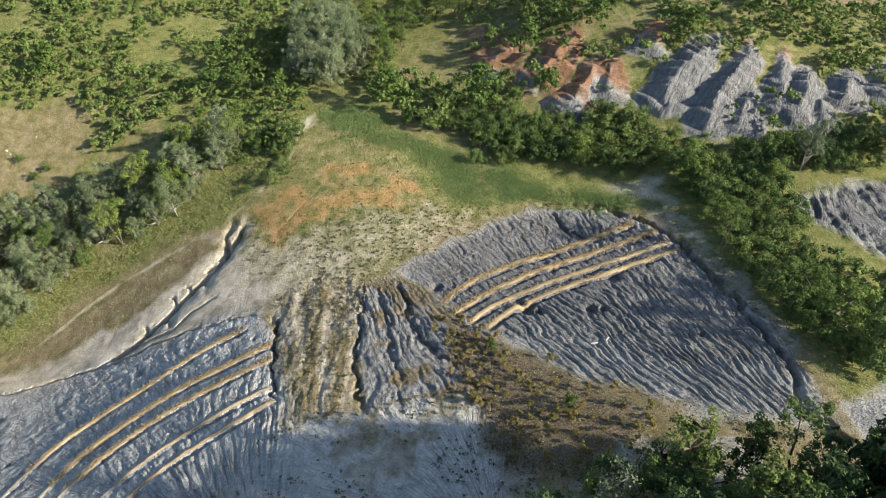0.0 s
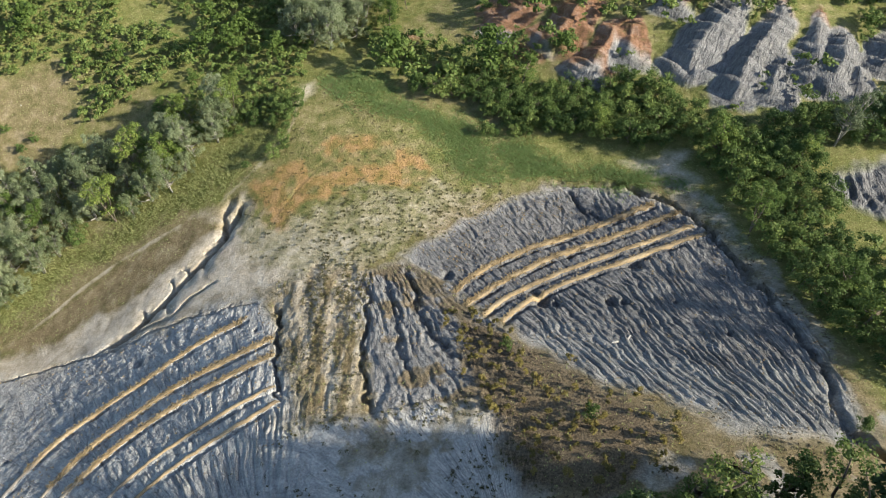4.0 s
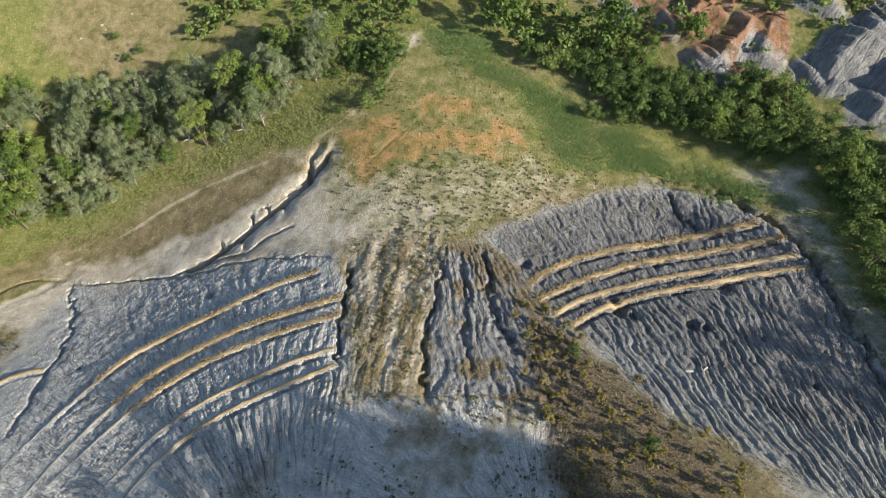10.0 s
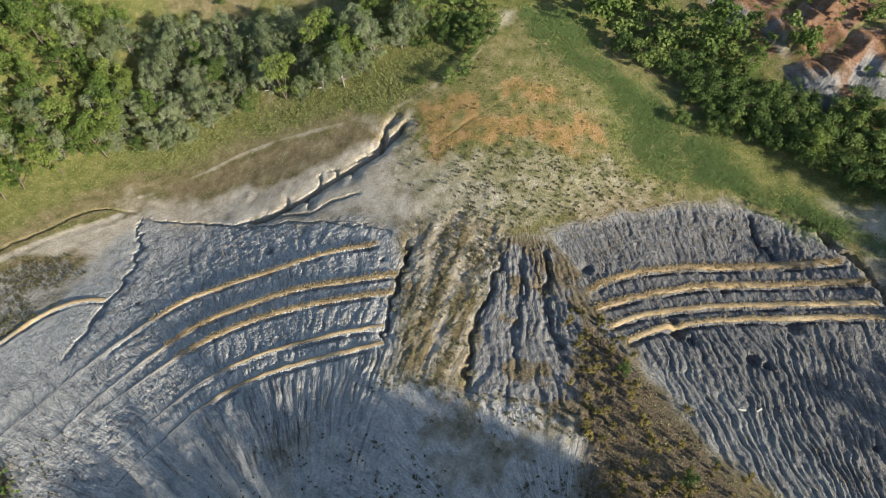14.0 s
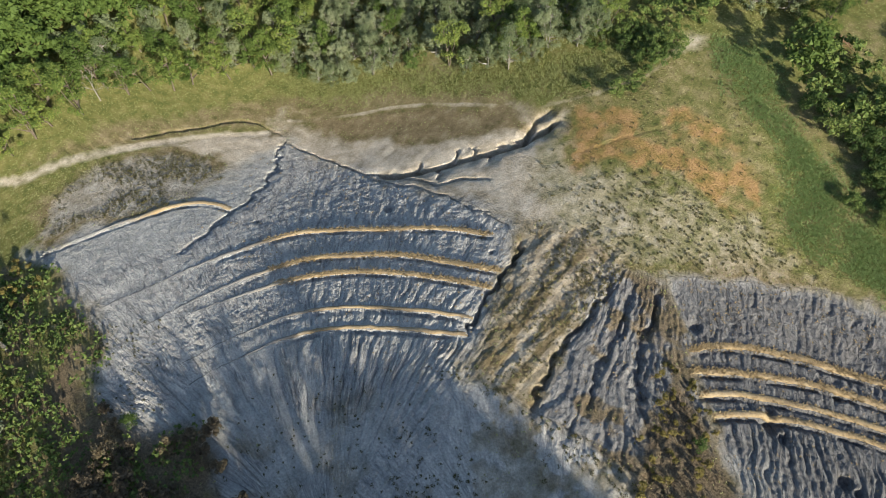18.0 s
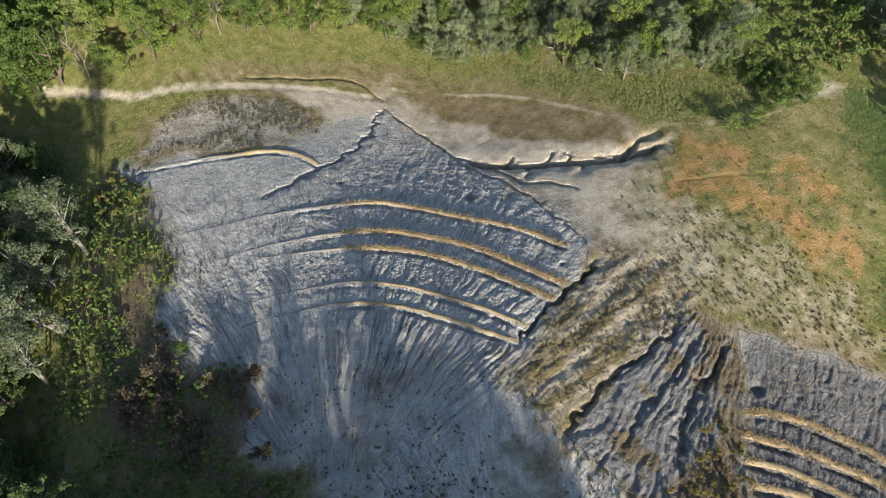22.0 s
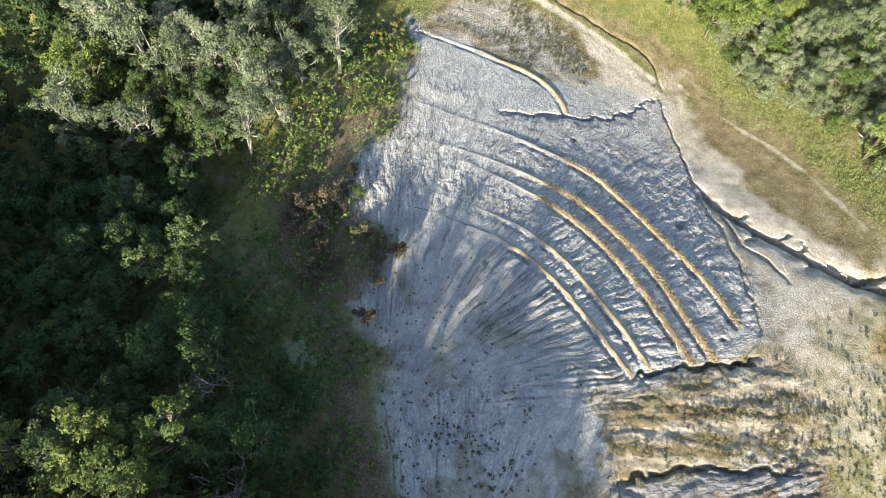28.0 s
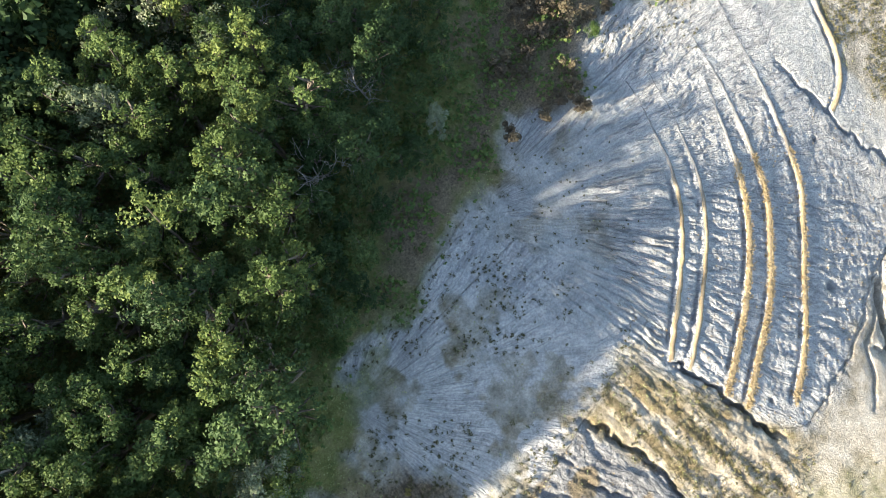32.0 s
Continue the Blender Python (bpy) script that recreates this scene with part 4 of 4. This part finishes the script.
KINDS = {
    "green": [plant_kind("young_tree", "leafy green broadleaf tree in the woodland", "tree", "woodland trees", tree_meshes(100 + k, 7 + 0.7 * k, 1.8 + 0.15 * k, 38, 60, 0.115, LEAF, 0.25, 1 + k % 2, 0.75)) for k in range(5)],
    "tall": [plant_kind("tall_broadleaf_tree", "tall leafy green broadleaf tree on the wooded rise", "tree", "woodland trees", tree_meshes(150 + k, 14 + 0.7 * k, 2.1 + 0.12 * k, 52, 62, 0.12, LEAF, 0.4, 1 + k % 2, 0.72)) for k in range(4)],
    "fresh": [plant_kind("broadleaf_tree", "leafy bright green broadleaf tree by the meadow", "tree", "meadow trees", tree_meshes(170 + k, 8.5 + 0.8 * k, 2.2 + 0.15 * k, 26, 95, 0.135, FRESH, 0.2, 1 + k % 2)) for k in range(4)],
    "sunlit": [plant_kind("tall_broadleaf_tree", "tall broadleaf tree on the wooded rise, leaves coloured a sunlit yellow-green", "tree", "woodland trees", tree_meshes(160 + k, 14 + 0.7 * k, 2.1 + 0.15 * k, 52, 62, 0.12, SUNLITLEAF, 0.4, 1 + k % 2, 0.72)) for k in range(4)],
    "silver": [plant_kind("silver_poplar", "tall poplar with silvery grey-green leaves at the wood edge", "tree", "silver poplars", tree_meshes(200 + k, 11 + 0.8 * k, 2.2 + 0.15 * k, 48, 95, 0.105, POPLAR, 0.3, 2 + k % 2, 0.85, bark=PALEBARK, rise=1.15)) for k in range(4)],
    "willow": [plant_kind("silver_willow", "bushy willow with grey-green leaves beside the meadow", "tree", "willow row", tree_meshes(250 + k, 6.5 + 0.8 * k, 2.0 + 0.15 * k, 46, 105, 0.095, SILVER, 0.08, 2, 0.8, bark=PALEBARK, rise=1.35)) for k in range(4)],
    "scrub": [plant_kind("shrub", "dense dark green shrub on the hillside", "shrub", "hillside shrubs", tree_meshes(300 + k, 3.2 + 0.5 * k, 1.7 + 0.2 * k, 15, 92, 0.128, SCRUB, 0.12, 3, 1.15)) for k in range(3)],
    "broom": [plant_kind("broom_bush", "low yellow-green bush among dry grass", "bush", "yellow bushes", tree_meshes(400 + k, 0.9 + 0.15 * k, 0.55, 8, 75, 0.065, BROOM, 0.1, 3, 1.2)) for k in range(2)],
    "rust": [plant_kind("rust_bush", "low reddish brown thicket on the slope", "bush", "brown thickets", tree_meshes(450 + k, 1.5, 1.0, 9, 60, 0.13, RUST, 0.1, 3, 1.2)) for k in range(2)],
}


def dead_meshes(seed, tall):
    r = np.random.default_rng(seed)
    wood = []

    def fork(at, way, length, thick, level):
        tip = at + way * length
        m = (at + tip) / 2 + r.normal(0, 0.06 * length, 3)
        wood.append(tube([at, m, tip], [thick, thick * 0.8, thick * 0.5], 5))
        if level:
            for _ in range(3 + (level > 1)):
                d = way + r.normal(0, 0.5, 3) + [0, 0, 0.15]
                fork(at + (tip - at) * r.uniform(0.5, 1), d / np.linalg.norm(d), length * r.uniform(0.5, 0.75), thick * 0.5, level - 1)

    fork(np.array([0, 0, -0.3]), np.array([r.uniform(-0.2, 0.2), r.uniform(-0.2, 0.2), 1.0]), tall * 0.45, tall * 0.012, 3)
    v, q = joined(wood)
    return build("trunk", v, q, None, GREYWOOD, True)


DEAD = []
for k in range(2):
    e = new("dead_tree")
    part("trunk", dead_meshes(500 + k, 8.0 + k), e)
    DEAD.append(tagged(e, "bare grey dead tree with leafless branches", "dead tree", "dead trees"))
KINDS["dead"] = DEAD


def thin(x, y, gap, taken):
    """Keeps the places that stand apart from each other and from those taken before."""
    cells, out = {}, []
    for a, b in taken:
        cells.setdefault((int(a // gap), int(b // gap)), []).append((a, b))
    for a, b in zip(x, y):
        i, j = int(a // gap), int(b // gap)
        near = [q for u in (-1, 0, 1) for w in (-1, 0, 1) for q in cells.get((i + u, j + w), ())]
        if all((a - c) ** 2 + (b - d) ** 2 > gap**2 for c, d in near):
            cells.setdefault((i, j), []).append((a, b))
            taken.append((a, b))
            out.append((a, b))
    return out


used = set()
tree_rng = random.Random(5)


def plant(kind, x, y, size=1.0, sink=0.0):
    source = KINDS[kind][tree_rng.randrange(len(KINDS[kind]))]
    s = size * tree_rng.uniform(0.82, 1.18)
    z = ground_z(x, y) - sink
    m = Matrix.LocRotScale((x, y, z), Euler((tree_rng.uniform(-0.06, 0.06), tree_rng.uniform(-0.06, 0.06), tree_rng.uniform(0, 6.28))), (s, s, s * tree_rng.uniform(0.9, 1.12)))
    if source.name not in used:
        used.add(source.name)
        source.matrix_basis = m
    else:
        ob = copy_thing(source, m)
        ob.matrix_basis = m


far_plants = []


def grove(polygon, count, gap, mixture, seed, size=1.0, soft=1.0, far=lambda a, b: False, scale=lambda a, b: 1.0, skip=None):
    p = np.array(polygon, float)
    x, y = scatter((*p.min(0), *p.max(0)), count, lambda a, b: (inside(a, b, polygon, soft, 1.0) > 0.5) * 1.0, seed)
    kinds, odds = list(mixture), list(mixture.values())
    for a, b in thin(x, y, gap, []):
        kind = tree_rng.choices(kinds, odds)[0]
        if skip and inside(np.array([a]), np.array([b]), skip)[0] > 0.5:
            continue
        if far(a, b):
            far_plants.append((kind, a, b, size * scale(a, b) * (1.6 if kind in ("tall", "sunlit") else 0.9 if kind == "green" else 1.0)))
        else:
            plant(kind, a, b, size * scale(a, b))


WOOD_SOUTH = [(-58, -33), (-47, -35), (-36, -40), (-28, -45), (-20, -48), (-12, -45), (-7, -38.5), (-1, -33), (6, -30), (13, -28), (20, -25), (27, -20.5), (33, -17.5), (46, -18), (54, -20), (66, -24),
              (66, -60), (50, -78), (0, -88), (-50, -86), (-74, -70), (-74, -40)]
WOOD_WEST = [(-72, -30), (-68, -14), (-68, -4), (-65, 4), (-63, 12), (-54, 24), (-62, 40), (-80, 40), (-100, 30), (-104, -20), (-90, -42)]
ROW_NORTHWEST = [(-57, 22), (-46, 25), (-38, 31.5), (-29, 34), (-23, 36.5), (-18, 41.5), (-13, 47), (-15, 50), (-20, 48), (-30, 44), (-40, 43), (-57, 39)]
BAND_NORTH = [(5.4, 57), (10.8, 63.8), (25.9, 53.7), (36.8, 46.2), (46.3, 47), (50.7, 43.5), (55.8, 37.5), (62, 36.5), (66, 31.9), (60, 29), (53.2, 29), (51.8, 34), (41.6, 38), (32, 40.5), (20.3, 46), (11.3, 52)]
BAND_EAST = [(53.5, 31), (54.8, 20), (56.5, 9), (58.4, 0.3), (60.3, -5.1), (68, -4), (74, 8), (68, 14), (63.5, 18), (65.5, 25), (66.2, 31.9)]
BAND_FAR = [(66, 32.5), (78.5, 31.5), (92, 34), (96, 44), (82, 38.2), (71, 37.2), (62, 36.5)]


SILVER_STAND = [(-62, -36), (-54, -38), (-41, -34), (-30, -36.5), (-25, -41), (-30, -48), (-27, -58), (-26, -64), (-43, -66), (-56, -62), (-70, -48)]


# the far south and east ends are out of view, added to cast shade
TALL_STAND = [(8, -60), (9.5, -42), (14.7, -35), (20, -30), (25, -25), (29, -20), (34, -17.2), (44, -17.5), (56, -21), (66, -26), (66, -62), (50, -78), (0, -88), (-20, -86), (-10, -70)]


def hedge(a, b):
    # the trees at the eastern border of the wood are the lowest
    if a < -14 or (a < 6 and b < -44):
        return 0.95
    return 0.62 if inside(np.array([a]), np.array([b]), WOOD_SOUTH, 5.0)[0] < 0.97 else 1.0


grove(TALL_STAND, 3600, 2.15, {"sunlit": 0.66, "tall": 0.24, "silver": 0.06, "dead": 0.04}, 10, far=lambda a, b: b < -58 or a > 48)
grove(WOOD_SOUTH, 5200, 2.1, {"green": 0.9, "scrub": 0.05, "silver": 0.02, "dead": 0.03}, 11, far=lambda a, b: b < -60 or a > 50 or a < -44, scale=hedge, skip=TALL_STAND)
grove(SILVER_STAND, 700, 4.9, {"silver": 0.93, "fresh": 0.07}, 18, 1.12)
grove(WOOD_WEST, 2400, 2.7, {"fresh": 0.76, "willow": 0.22, "dead": 0.02}, 12, 0.95, far=lambda a, b: a < -76)
grove(ROW_NORTHWEST, 1600, 2.0, {"willow": 0.72, "fresh": 0.16, "scrub": 0.12}, 13, 0.8)
grove(BAND_FAR, 700, 1.9, {"scrub": 0.9, "silver": 0.1}, 16, 0.85, far=lambda a, b: a > 80)
grove(BAND_NORTH, 2600, 1.75, {"scrub": 0.94, "fresh": 0.06}, 14, 0.85, far=lambda a, b: b > 50)
grove(BAND_EAST, 2200, 1.75, {"scrub": 0.94, "fresh": 0.06}, 15, 0.85, far=lambda a, b: a > 66)

POPLARS = [(-6, 64), (-2.6, 61.2), (4, 60), (5, 72), (3.7, 79.3), (-4, 84), (-9, 76)]
NORTH_TREES = [(-9.2, 96.3), (29.6, 92), (26, 83), (16.5, 81), (10.5, 69.8), (11.1, 60), (6, 62), (5, 80), (-6.3, 91)]
grove(POPLARS, 160, 2.4, {"willow": 1.0}, 21, 1.05)
grove(NORTH_TREES, 900, 2.2, {"fresh": 0.7, "scrub": 0.3}, 22, 0.6)


def hillside(a, b):
    wild = smooth(0.36, 0.47, fbm(a * 0.12, b * 0.12, 131, 4))
    rise, bare, rusty, light = spurs(a, b)
    away = (1 - inside(a, b, CLEARING, 3.0, 3.0)) * (1 - inside(a, b, FIELD, 2.0)) * (1 - 0.9 * np.maximum(bare, rusty)) * (1 - 0.55 * inside(a, b, REDLANDS, 3.0)) * (b > 60 - 0.45 * (a + 60) * (a < 0) - 20 * (a > 20))
    return wild * away * (np.abs(a - 10) > 14)


hx, hy = scatter((-85, 36, 108, 108), 16000, hillside, 23)
for a, b in thin(hx, hy, 1.3, []):
    kind, size = "scrub" if tree_rng.random() < 0.95 else "fresh", tree_rng.uniform(0.3, 0.75)
    if b > 50 or a > 45:
        far_plants.append((kind, a, b, size))
    else:
        plant(kind, a, b, size)
for a, b in [(-52, 50), (-49, 47), (-47, 48.5), (54, -9), (24.5, 3.5), (31.5, -6), (-19.5, -29.5)]:
    plant("scrub", a, b, 0.45)

for a, b in [(2.7, -40.3), (10.9, -36.3), (11.4, -36.4), (32.5, -48.4), (38.7, -47.4), (34.3, -35.5)]:
    plant("dead", a, b, 1.1)

# woods and thickets too far off to count
FAR_KINDS = {"fresh": ("far_copse", FRESH, "distant bright green trees on the slopes", [tree_meshes(605 + k, 9, 3.2, 22, 40, 0.32, FRESH, 0.2, raw=True) for k in range(2)]),
             "green": ("far_wood", LEAF, "distant green woodland on the slopes", [tree_meshes(600 + k, 9, 2.0, 22, 60, 0.19, LEAF, 0.3, raw=True) for k in range(3)]),
             "willow": ("far_willows", SILVER, "distant grey-green willows on the slopes", [tree_meshes(612, 6.5, 2.0, 20, 45, 0.26, SILVER, 0.1, raw=True)]),
             "silver": ("far_poplars", SILVER, "distant silvery poplars in the woodland", [tree_meshes(610, 10.5, 2.7, 20, 45, 0.3, SILVER, 0.25, raw=True)]),
             "scrub": ("far_thicket", SCRUB, "distant dark green thicket on the hillside", [tree_meshes(620 + k, 3.4, 1.9, 9, 30, 0.27, SCRUB, 0.15, 3, 1.1, raw=True) for k in range(2)])}
for kind, (name, leaf, label, shapes) in FAR_KINDS.items():
    pieces = []
    for other, a, b, size in far_plants:
        if other == kind or (kind == "green" and other in ("tall", "sunlit")):
            v, q = shapes[tree_rng.randrange(len(shapes))]
            turn, s = tree_rng.uniform(0, 6.28), size * tree_rng.uniform(0.8, 1.2)
            c, d = math.cos(turn) * s, math.sin(turn) * s
            pieces.append((np.stack([v[:, 0] * c - v[:, 1] * d + a, v[:, 0] * d + v[:, 1] * c + b, v[:, 2] * s + ground_z(a, b)], -1), q))
    if pieces:
        v, q = joined(pieces)
        tagged(new(name, build(name, v, None, q, leaf)), label, "woodland", kind="stuff")

# low bushes among the dry grass
bx, by = scatter((15, -14, 42, 14), 420, lambda a, b: inside(a, b, [(19, 11), (23, 7), (28, 3), (33, -3), (40, -8), (36, -14), (26, -13), (22, -4), (18, 2), (17, 8)], 1.5) * 0.9, 31)
for a, b in thin(bx, by, 1.0, []):
    plant("broom", a, b, tree_rng.uniform(0.6, 1.2))
bx, by = scatter((-52, -34, -36, -14), 60, lambda a, b: inside(a, b, [(-52, -26), (-49, -25), (-44, -27), (-44, -31), (-50, -32)], 1.0) * 1.0, 32)
for a, b in thin(bx, by, 0.9, []):
    plant("broom", a, b, 1.2)
bx, by = scatter((-30, -40, 8, -22), 500, lambda a, b: inside(a, b, [(-23, -30), (-17, -30), (-12, -25), (-6, -27), (-8, -33), (-18, -38)], 1.5) * 0.6, 33)
for a, b in thin(bx, by, 1.3, []):
    plant("rust", a, b, tree_rng.uniform(0.8, 1.3))


# ---- grass, reeds and tufts ----
def open_ground(a, b):
    z = zones(a, b)
    return np.clip(1 - 1.6 * np.maximum.reduce([z["clay"], z["pale"], z["ash"]]), 0, 1), z


def meadow_grass(a, b):
    free, z = open_ground(a, b)
    free = free * (1 - inside(a, b, SHADEGRASS, 2.0)) * (b > -34) * (1 - 0.65 * inside(a, b, MEADOW, 2.0))
    free = free * (1 - 0.9 * np.maximum(inside(a, b, BAND_EAST, 1.0), inside(a, b, BAND_NORTH, 1.0)))
    return free * np.clip(1.1 - z["dry"] - z["orange"] - z["red"], 0.05, 1)


def dry_meadow(a, b):
    free, z = open_ground(a, b)
    return free * np.clip(z["dry"] - 0.8 * z["orange"], 0, 1) * (1 - 0.6 * np.maximum(inside(a, b, SPECKLE, 2.0), inside(a, b, MEADOW, 2.0)))


gx1, gy1 = scatter((-90, -44, 100, 104), 80000, meadow_grass, 41)
v, t = blades(gx1, gy1, 0.2, 0.055, 7, 1.1)
stuff("grass", v, t, GRASS, "green and yellowing wild grass over the slopes", "grass")
gx1, gy1 = scatter((-62, 20, -2, 56), 26000, lambda a, b: inside(a, b, [(-60, 17), (-48, 19), (-38, 27), (-28, 31.5), (-18, 34), (-12, 37), (-7, 44), (-4, 53), (-9, 50), (-14, 44), (-22, 38), (-38, 33), (-50, 25), (-60, 24)], 1.5) * 0.9, 42)
v, t = blades(gx1, gy1, 0.34, 0.045, 9, 1.2)
stuff("tall_grass", v, t, GRASS, "tall pale green grass in front of the poplars", "grass")
gx1, gy1 = scatter((-66, -24, 60, 100), 80000, dry_meadow, 43)
v, t = blades(gx1, gy1, 0.13, 0.045, 5, 1.2)
stuff("straw_grass", v, t, STRAW, "dry straw-coloured grass on the slopes", "dry grass")
gx1, gy1 = scatter((-2, 26, 51, 56), 60000, lambda a, b: inside(a, b, REEDS, 2.0, 2.0) * (0.35 + 0.65 * smooth(0.36, 0.58, fbm(a * 0.45, b * 0.45, 144, 3))), 44)
v, t = blades(gx1, gy1, 0.36, 0.045, 9, 1.2)
stuff("reeds", v, t, REED, "dense bright green reeds along the wet hollow", "reeds")
gx1, gy1 = scatter((-52, -26, 56, 33), 16000, lambda a, b: inside(a, b, CLAY_RIGHT, 1.0) * (0.12 + 0.6 * inside(a, b, [(13, 19), (20, 24), (33, 31), (36, 27), (24, 20), (17, 15)], 2.0)) + 0.1 * inside(a, b, CLAY_LEFT, 1.0) * (b > -9) + 0.2 * inside(a, b, CLAY_MID, 1.0), 48)
v, t = blades(gx1, gy1, 0.2, 0.05, 11, 0.9)
stuff("dry_tufts", v, t, GOLD, "sparse dry grass growing from cracks in the clay", "dry grass")


def weeds(name, box, count, keep, seed, size, tall, material, label, per=4, spread=1.0):
    """Low clumps of leaves close to the ground."""
    a, b = scatter(box, count, keep, seed)
    r = np.random.default_rng(seed)
    at = np.stack([a, b, height(a, b) + r.uniform(0.02, tall, len(a))], -1)
    v, q = leaves(r, at, r.uniform(0.6, 1.4, (len(a), 1)) * size * spread, per, size)
    tagged(new(name, build(name, v, None, q, material)), label, "undergrowth", kind="stuff")


weeds("meadow_weeds", (-80, -30, 70, 100), 50000, meadow_grass, 51, 0.055, 0.12, GRASS, "yellow-green weeds in the wild grass")
weeds("bank_weeds", (-62, 14, 2, 56), 30000, lambda a, b: inside(a, b, [(-60, 17), (-48, 18), (-38, 26), (-28, 31), (-18, 33.5), (-12, 36), (-7, 43), (-4, 53), (-9, 50), (-14, 44), (-22, 38), (-38, 33), (-50, 25), (-60, 24)], 1.5) * 0.8, 55, 0.065, 0.3, GRASS, "tall yellow-green weeds below the poplars")
weeds("reed_tops", (-2, 26, 51, 56), 14000, lambda a, b: 0.5 * inside(a, b, REEDS, 2.0, 2.0), 56, 0.07, 0.4, REED, "drooping green reed leaves in the wet hollow")
weeds("mound_tufts", (-60, -26, -42, 3), 5000, lambda a, b: 0.8 * inside(a, b, MOUND, 1.0) * smooth(0.4, 0.6, fbm(a * 0.3, b * 0.3, 59, 3)), 57, 0.075, 0.2, OLIVE, "dark olive scrub on the small mound", 10, 2.6)
weeds("ridge_scrub", (-4, -8, 14, 22), 4800, lambda a, b: (0.3 + 0.6 * smooth(2, 12, b)) * inside(a, b, TONGUE, 1.2) * smooth(0.42, 0.56, fbm(a * 0.7, b * 0.22, 60, 3)), 58, 0.075, 0.22, OLIVE, "olive-yellow scrub along the eroded ridge", 9, 2.4)
weeds("grass_tufts", (-12, 14, 28, 54), 4200, lambda a, b: 0.7 * inside(a, b, SPECKLE, 2.0) + 0.15 * inside(a, b, MEADOW, 2.0), 45, 0.07, 0.12, OLIVE, "dark olive grass tufts dotted over pale soil", 16, 2.6)
weeds("grass_tufts", (-2, -26, 28, 21), 5200, lambda a, b: 0.08 * inside(a, b, TONGUE, 1.0) + 0.55 * inside(a, b, SPOTTED, 1.5) * smooth(0.4, 0.6, fbm(a * 0.3, b * 0.3, 86, 3)), 46, 0.065, 0.12, OLIVE, "olive and brown grass tufts on the eroded ridge", 16, 2.8)
weeds("grass_tufts", (-34, -33, 10, -8), 2600, lambda a, b: 0.25 * inside(a, b, CLAY_LEFT, 1.0) * smooth(20, 13, np.hypot(a - 5, b + 25)) + 0.5 * inside(a, b, [(-34, -26), (-24, -31), (-18, -30), (-22, -24), (-28, -21)], 2.0), 47, 0.06, 0.1, OLIVE, "small dark tufts dotted over blue-grey clay", 16, 2.6)
weeds("undergrowth", (-66, -66, 60, -8), 42000, lambda a, b: np.maximum(inside(a, b, WOOD_SOUTH, 3.0, 3.0), 0.8 * inside(a, b, SHADEGRASS, 2.0, 3.0)) * smooth(0.25, 0.5, fbm(a * 0.25, b * 0.25, 53, 3)), 52, 0.2, 0.9, SCRUB, "dark green brambles and undergrowth at the wood edge")
weeds("brown_brush", (-60, -46, 58, 31), 46000, lambda a, b: 0.7 * np.maximum.reduce([inside(a, b, SHADEGRASS, 1.5, 3.0), inside(a, b, HILLTOP, 1.5, 2.0), 0.7 * inside(a, b, [(49, 30), (53, 26), (55.5, 14), (57, 2), (54, 0), (52.5, 12), (50, 22), (45, 30)], 1.0, 1.5)]) * smooth(0.35, 0.65, fbm(a * 0.3, b * 0.3, 57, 3)), 54, 0.09, 0.3, RUST, "brown withered brush on the dry hilltop")


# ---- small single things ----
def chunk(seed, a, b, c):
    """A worn block: a box with knocked corners."""
    r = np.random.default_rng(seed)
    bm = bmesh.new()
    bmesh.ops.create_cube(bm, size=1.0)
    bmesh.ops.subdivide_edges(bm, edges=bm.edges[:], cuts=1, use_grid_fill=True)
    for v in bm.verts:
        k = 1 - 0.12 * (v.co.length > 0.75) - 0.05 * (v.co.length > 0.6)
        v.co = Vector((v.co.x * a * k, v.co.y * b * k, v.co.z * c)) + Vector(r.normal(0, 0.03 * min(a, b, c), 3).tolist())
    me = bpy.data.meshes.new("block")
    bm.to_mesh(me)
    bm.free()
    me.materials.append(PALESTONE)
    return me


PALESTONE = wood_material("pale_stone", (0.4, 0.37, 0.32), (0.62, 0.59, 0.53))
for k, (a, b, turn) in enumerate([(35.6, 2.9, 12), (37.1, 3.4, 50)]):
    ob = tagged(new("board", chunk(900 + k, 0.75, 0.17, 0.08)), "pale weathered board lying on the grey clay", "board", "boards on the clay")
    ob.matrix_basis = pose(a, b, ground_z(a, b) + 0.06, 0, 0, turn)
for k, (a, b, size) in enumerate([(-55, 52, 0.4), (-54.2, 51.4, 0.25), (-50.5, 54.5, 0.25), (-58, 49.5, 0.3)]):
    ob = tagged(new("stone", chunk(910 + k, size, size * 0.8, size * 0.6)), "pale stone lying in the dry clearing", "stone", "stones in the clearing")
    ob.matrix_basis = pose(a, b, ground_z(a, b) + size * 0.12, 0, 0, k * 70)
log = tagged(new("fallen_branch", build("fallen_branch", *joined([tube([(0, 0, 0), (1.6, 0.2, 0.12), (3.4, -0.2, 0.1)], [0.09, 0.07, 0.03]), tube([(1.6, 0.2, 0.12), (2.4, 0.9, 0.25), (3.0, 1.2, 0.2)], [0.05, 0.035, 0.015])]), None, GREYWOOD, True)), "bare grey fallen branch lying on shaded grass", "branch")
log.matrix_basis = pose(-22, -41, ground_z(-22.0, -41.0) + 0.06, 0, 0, 28)
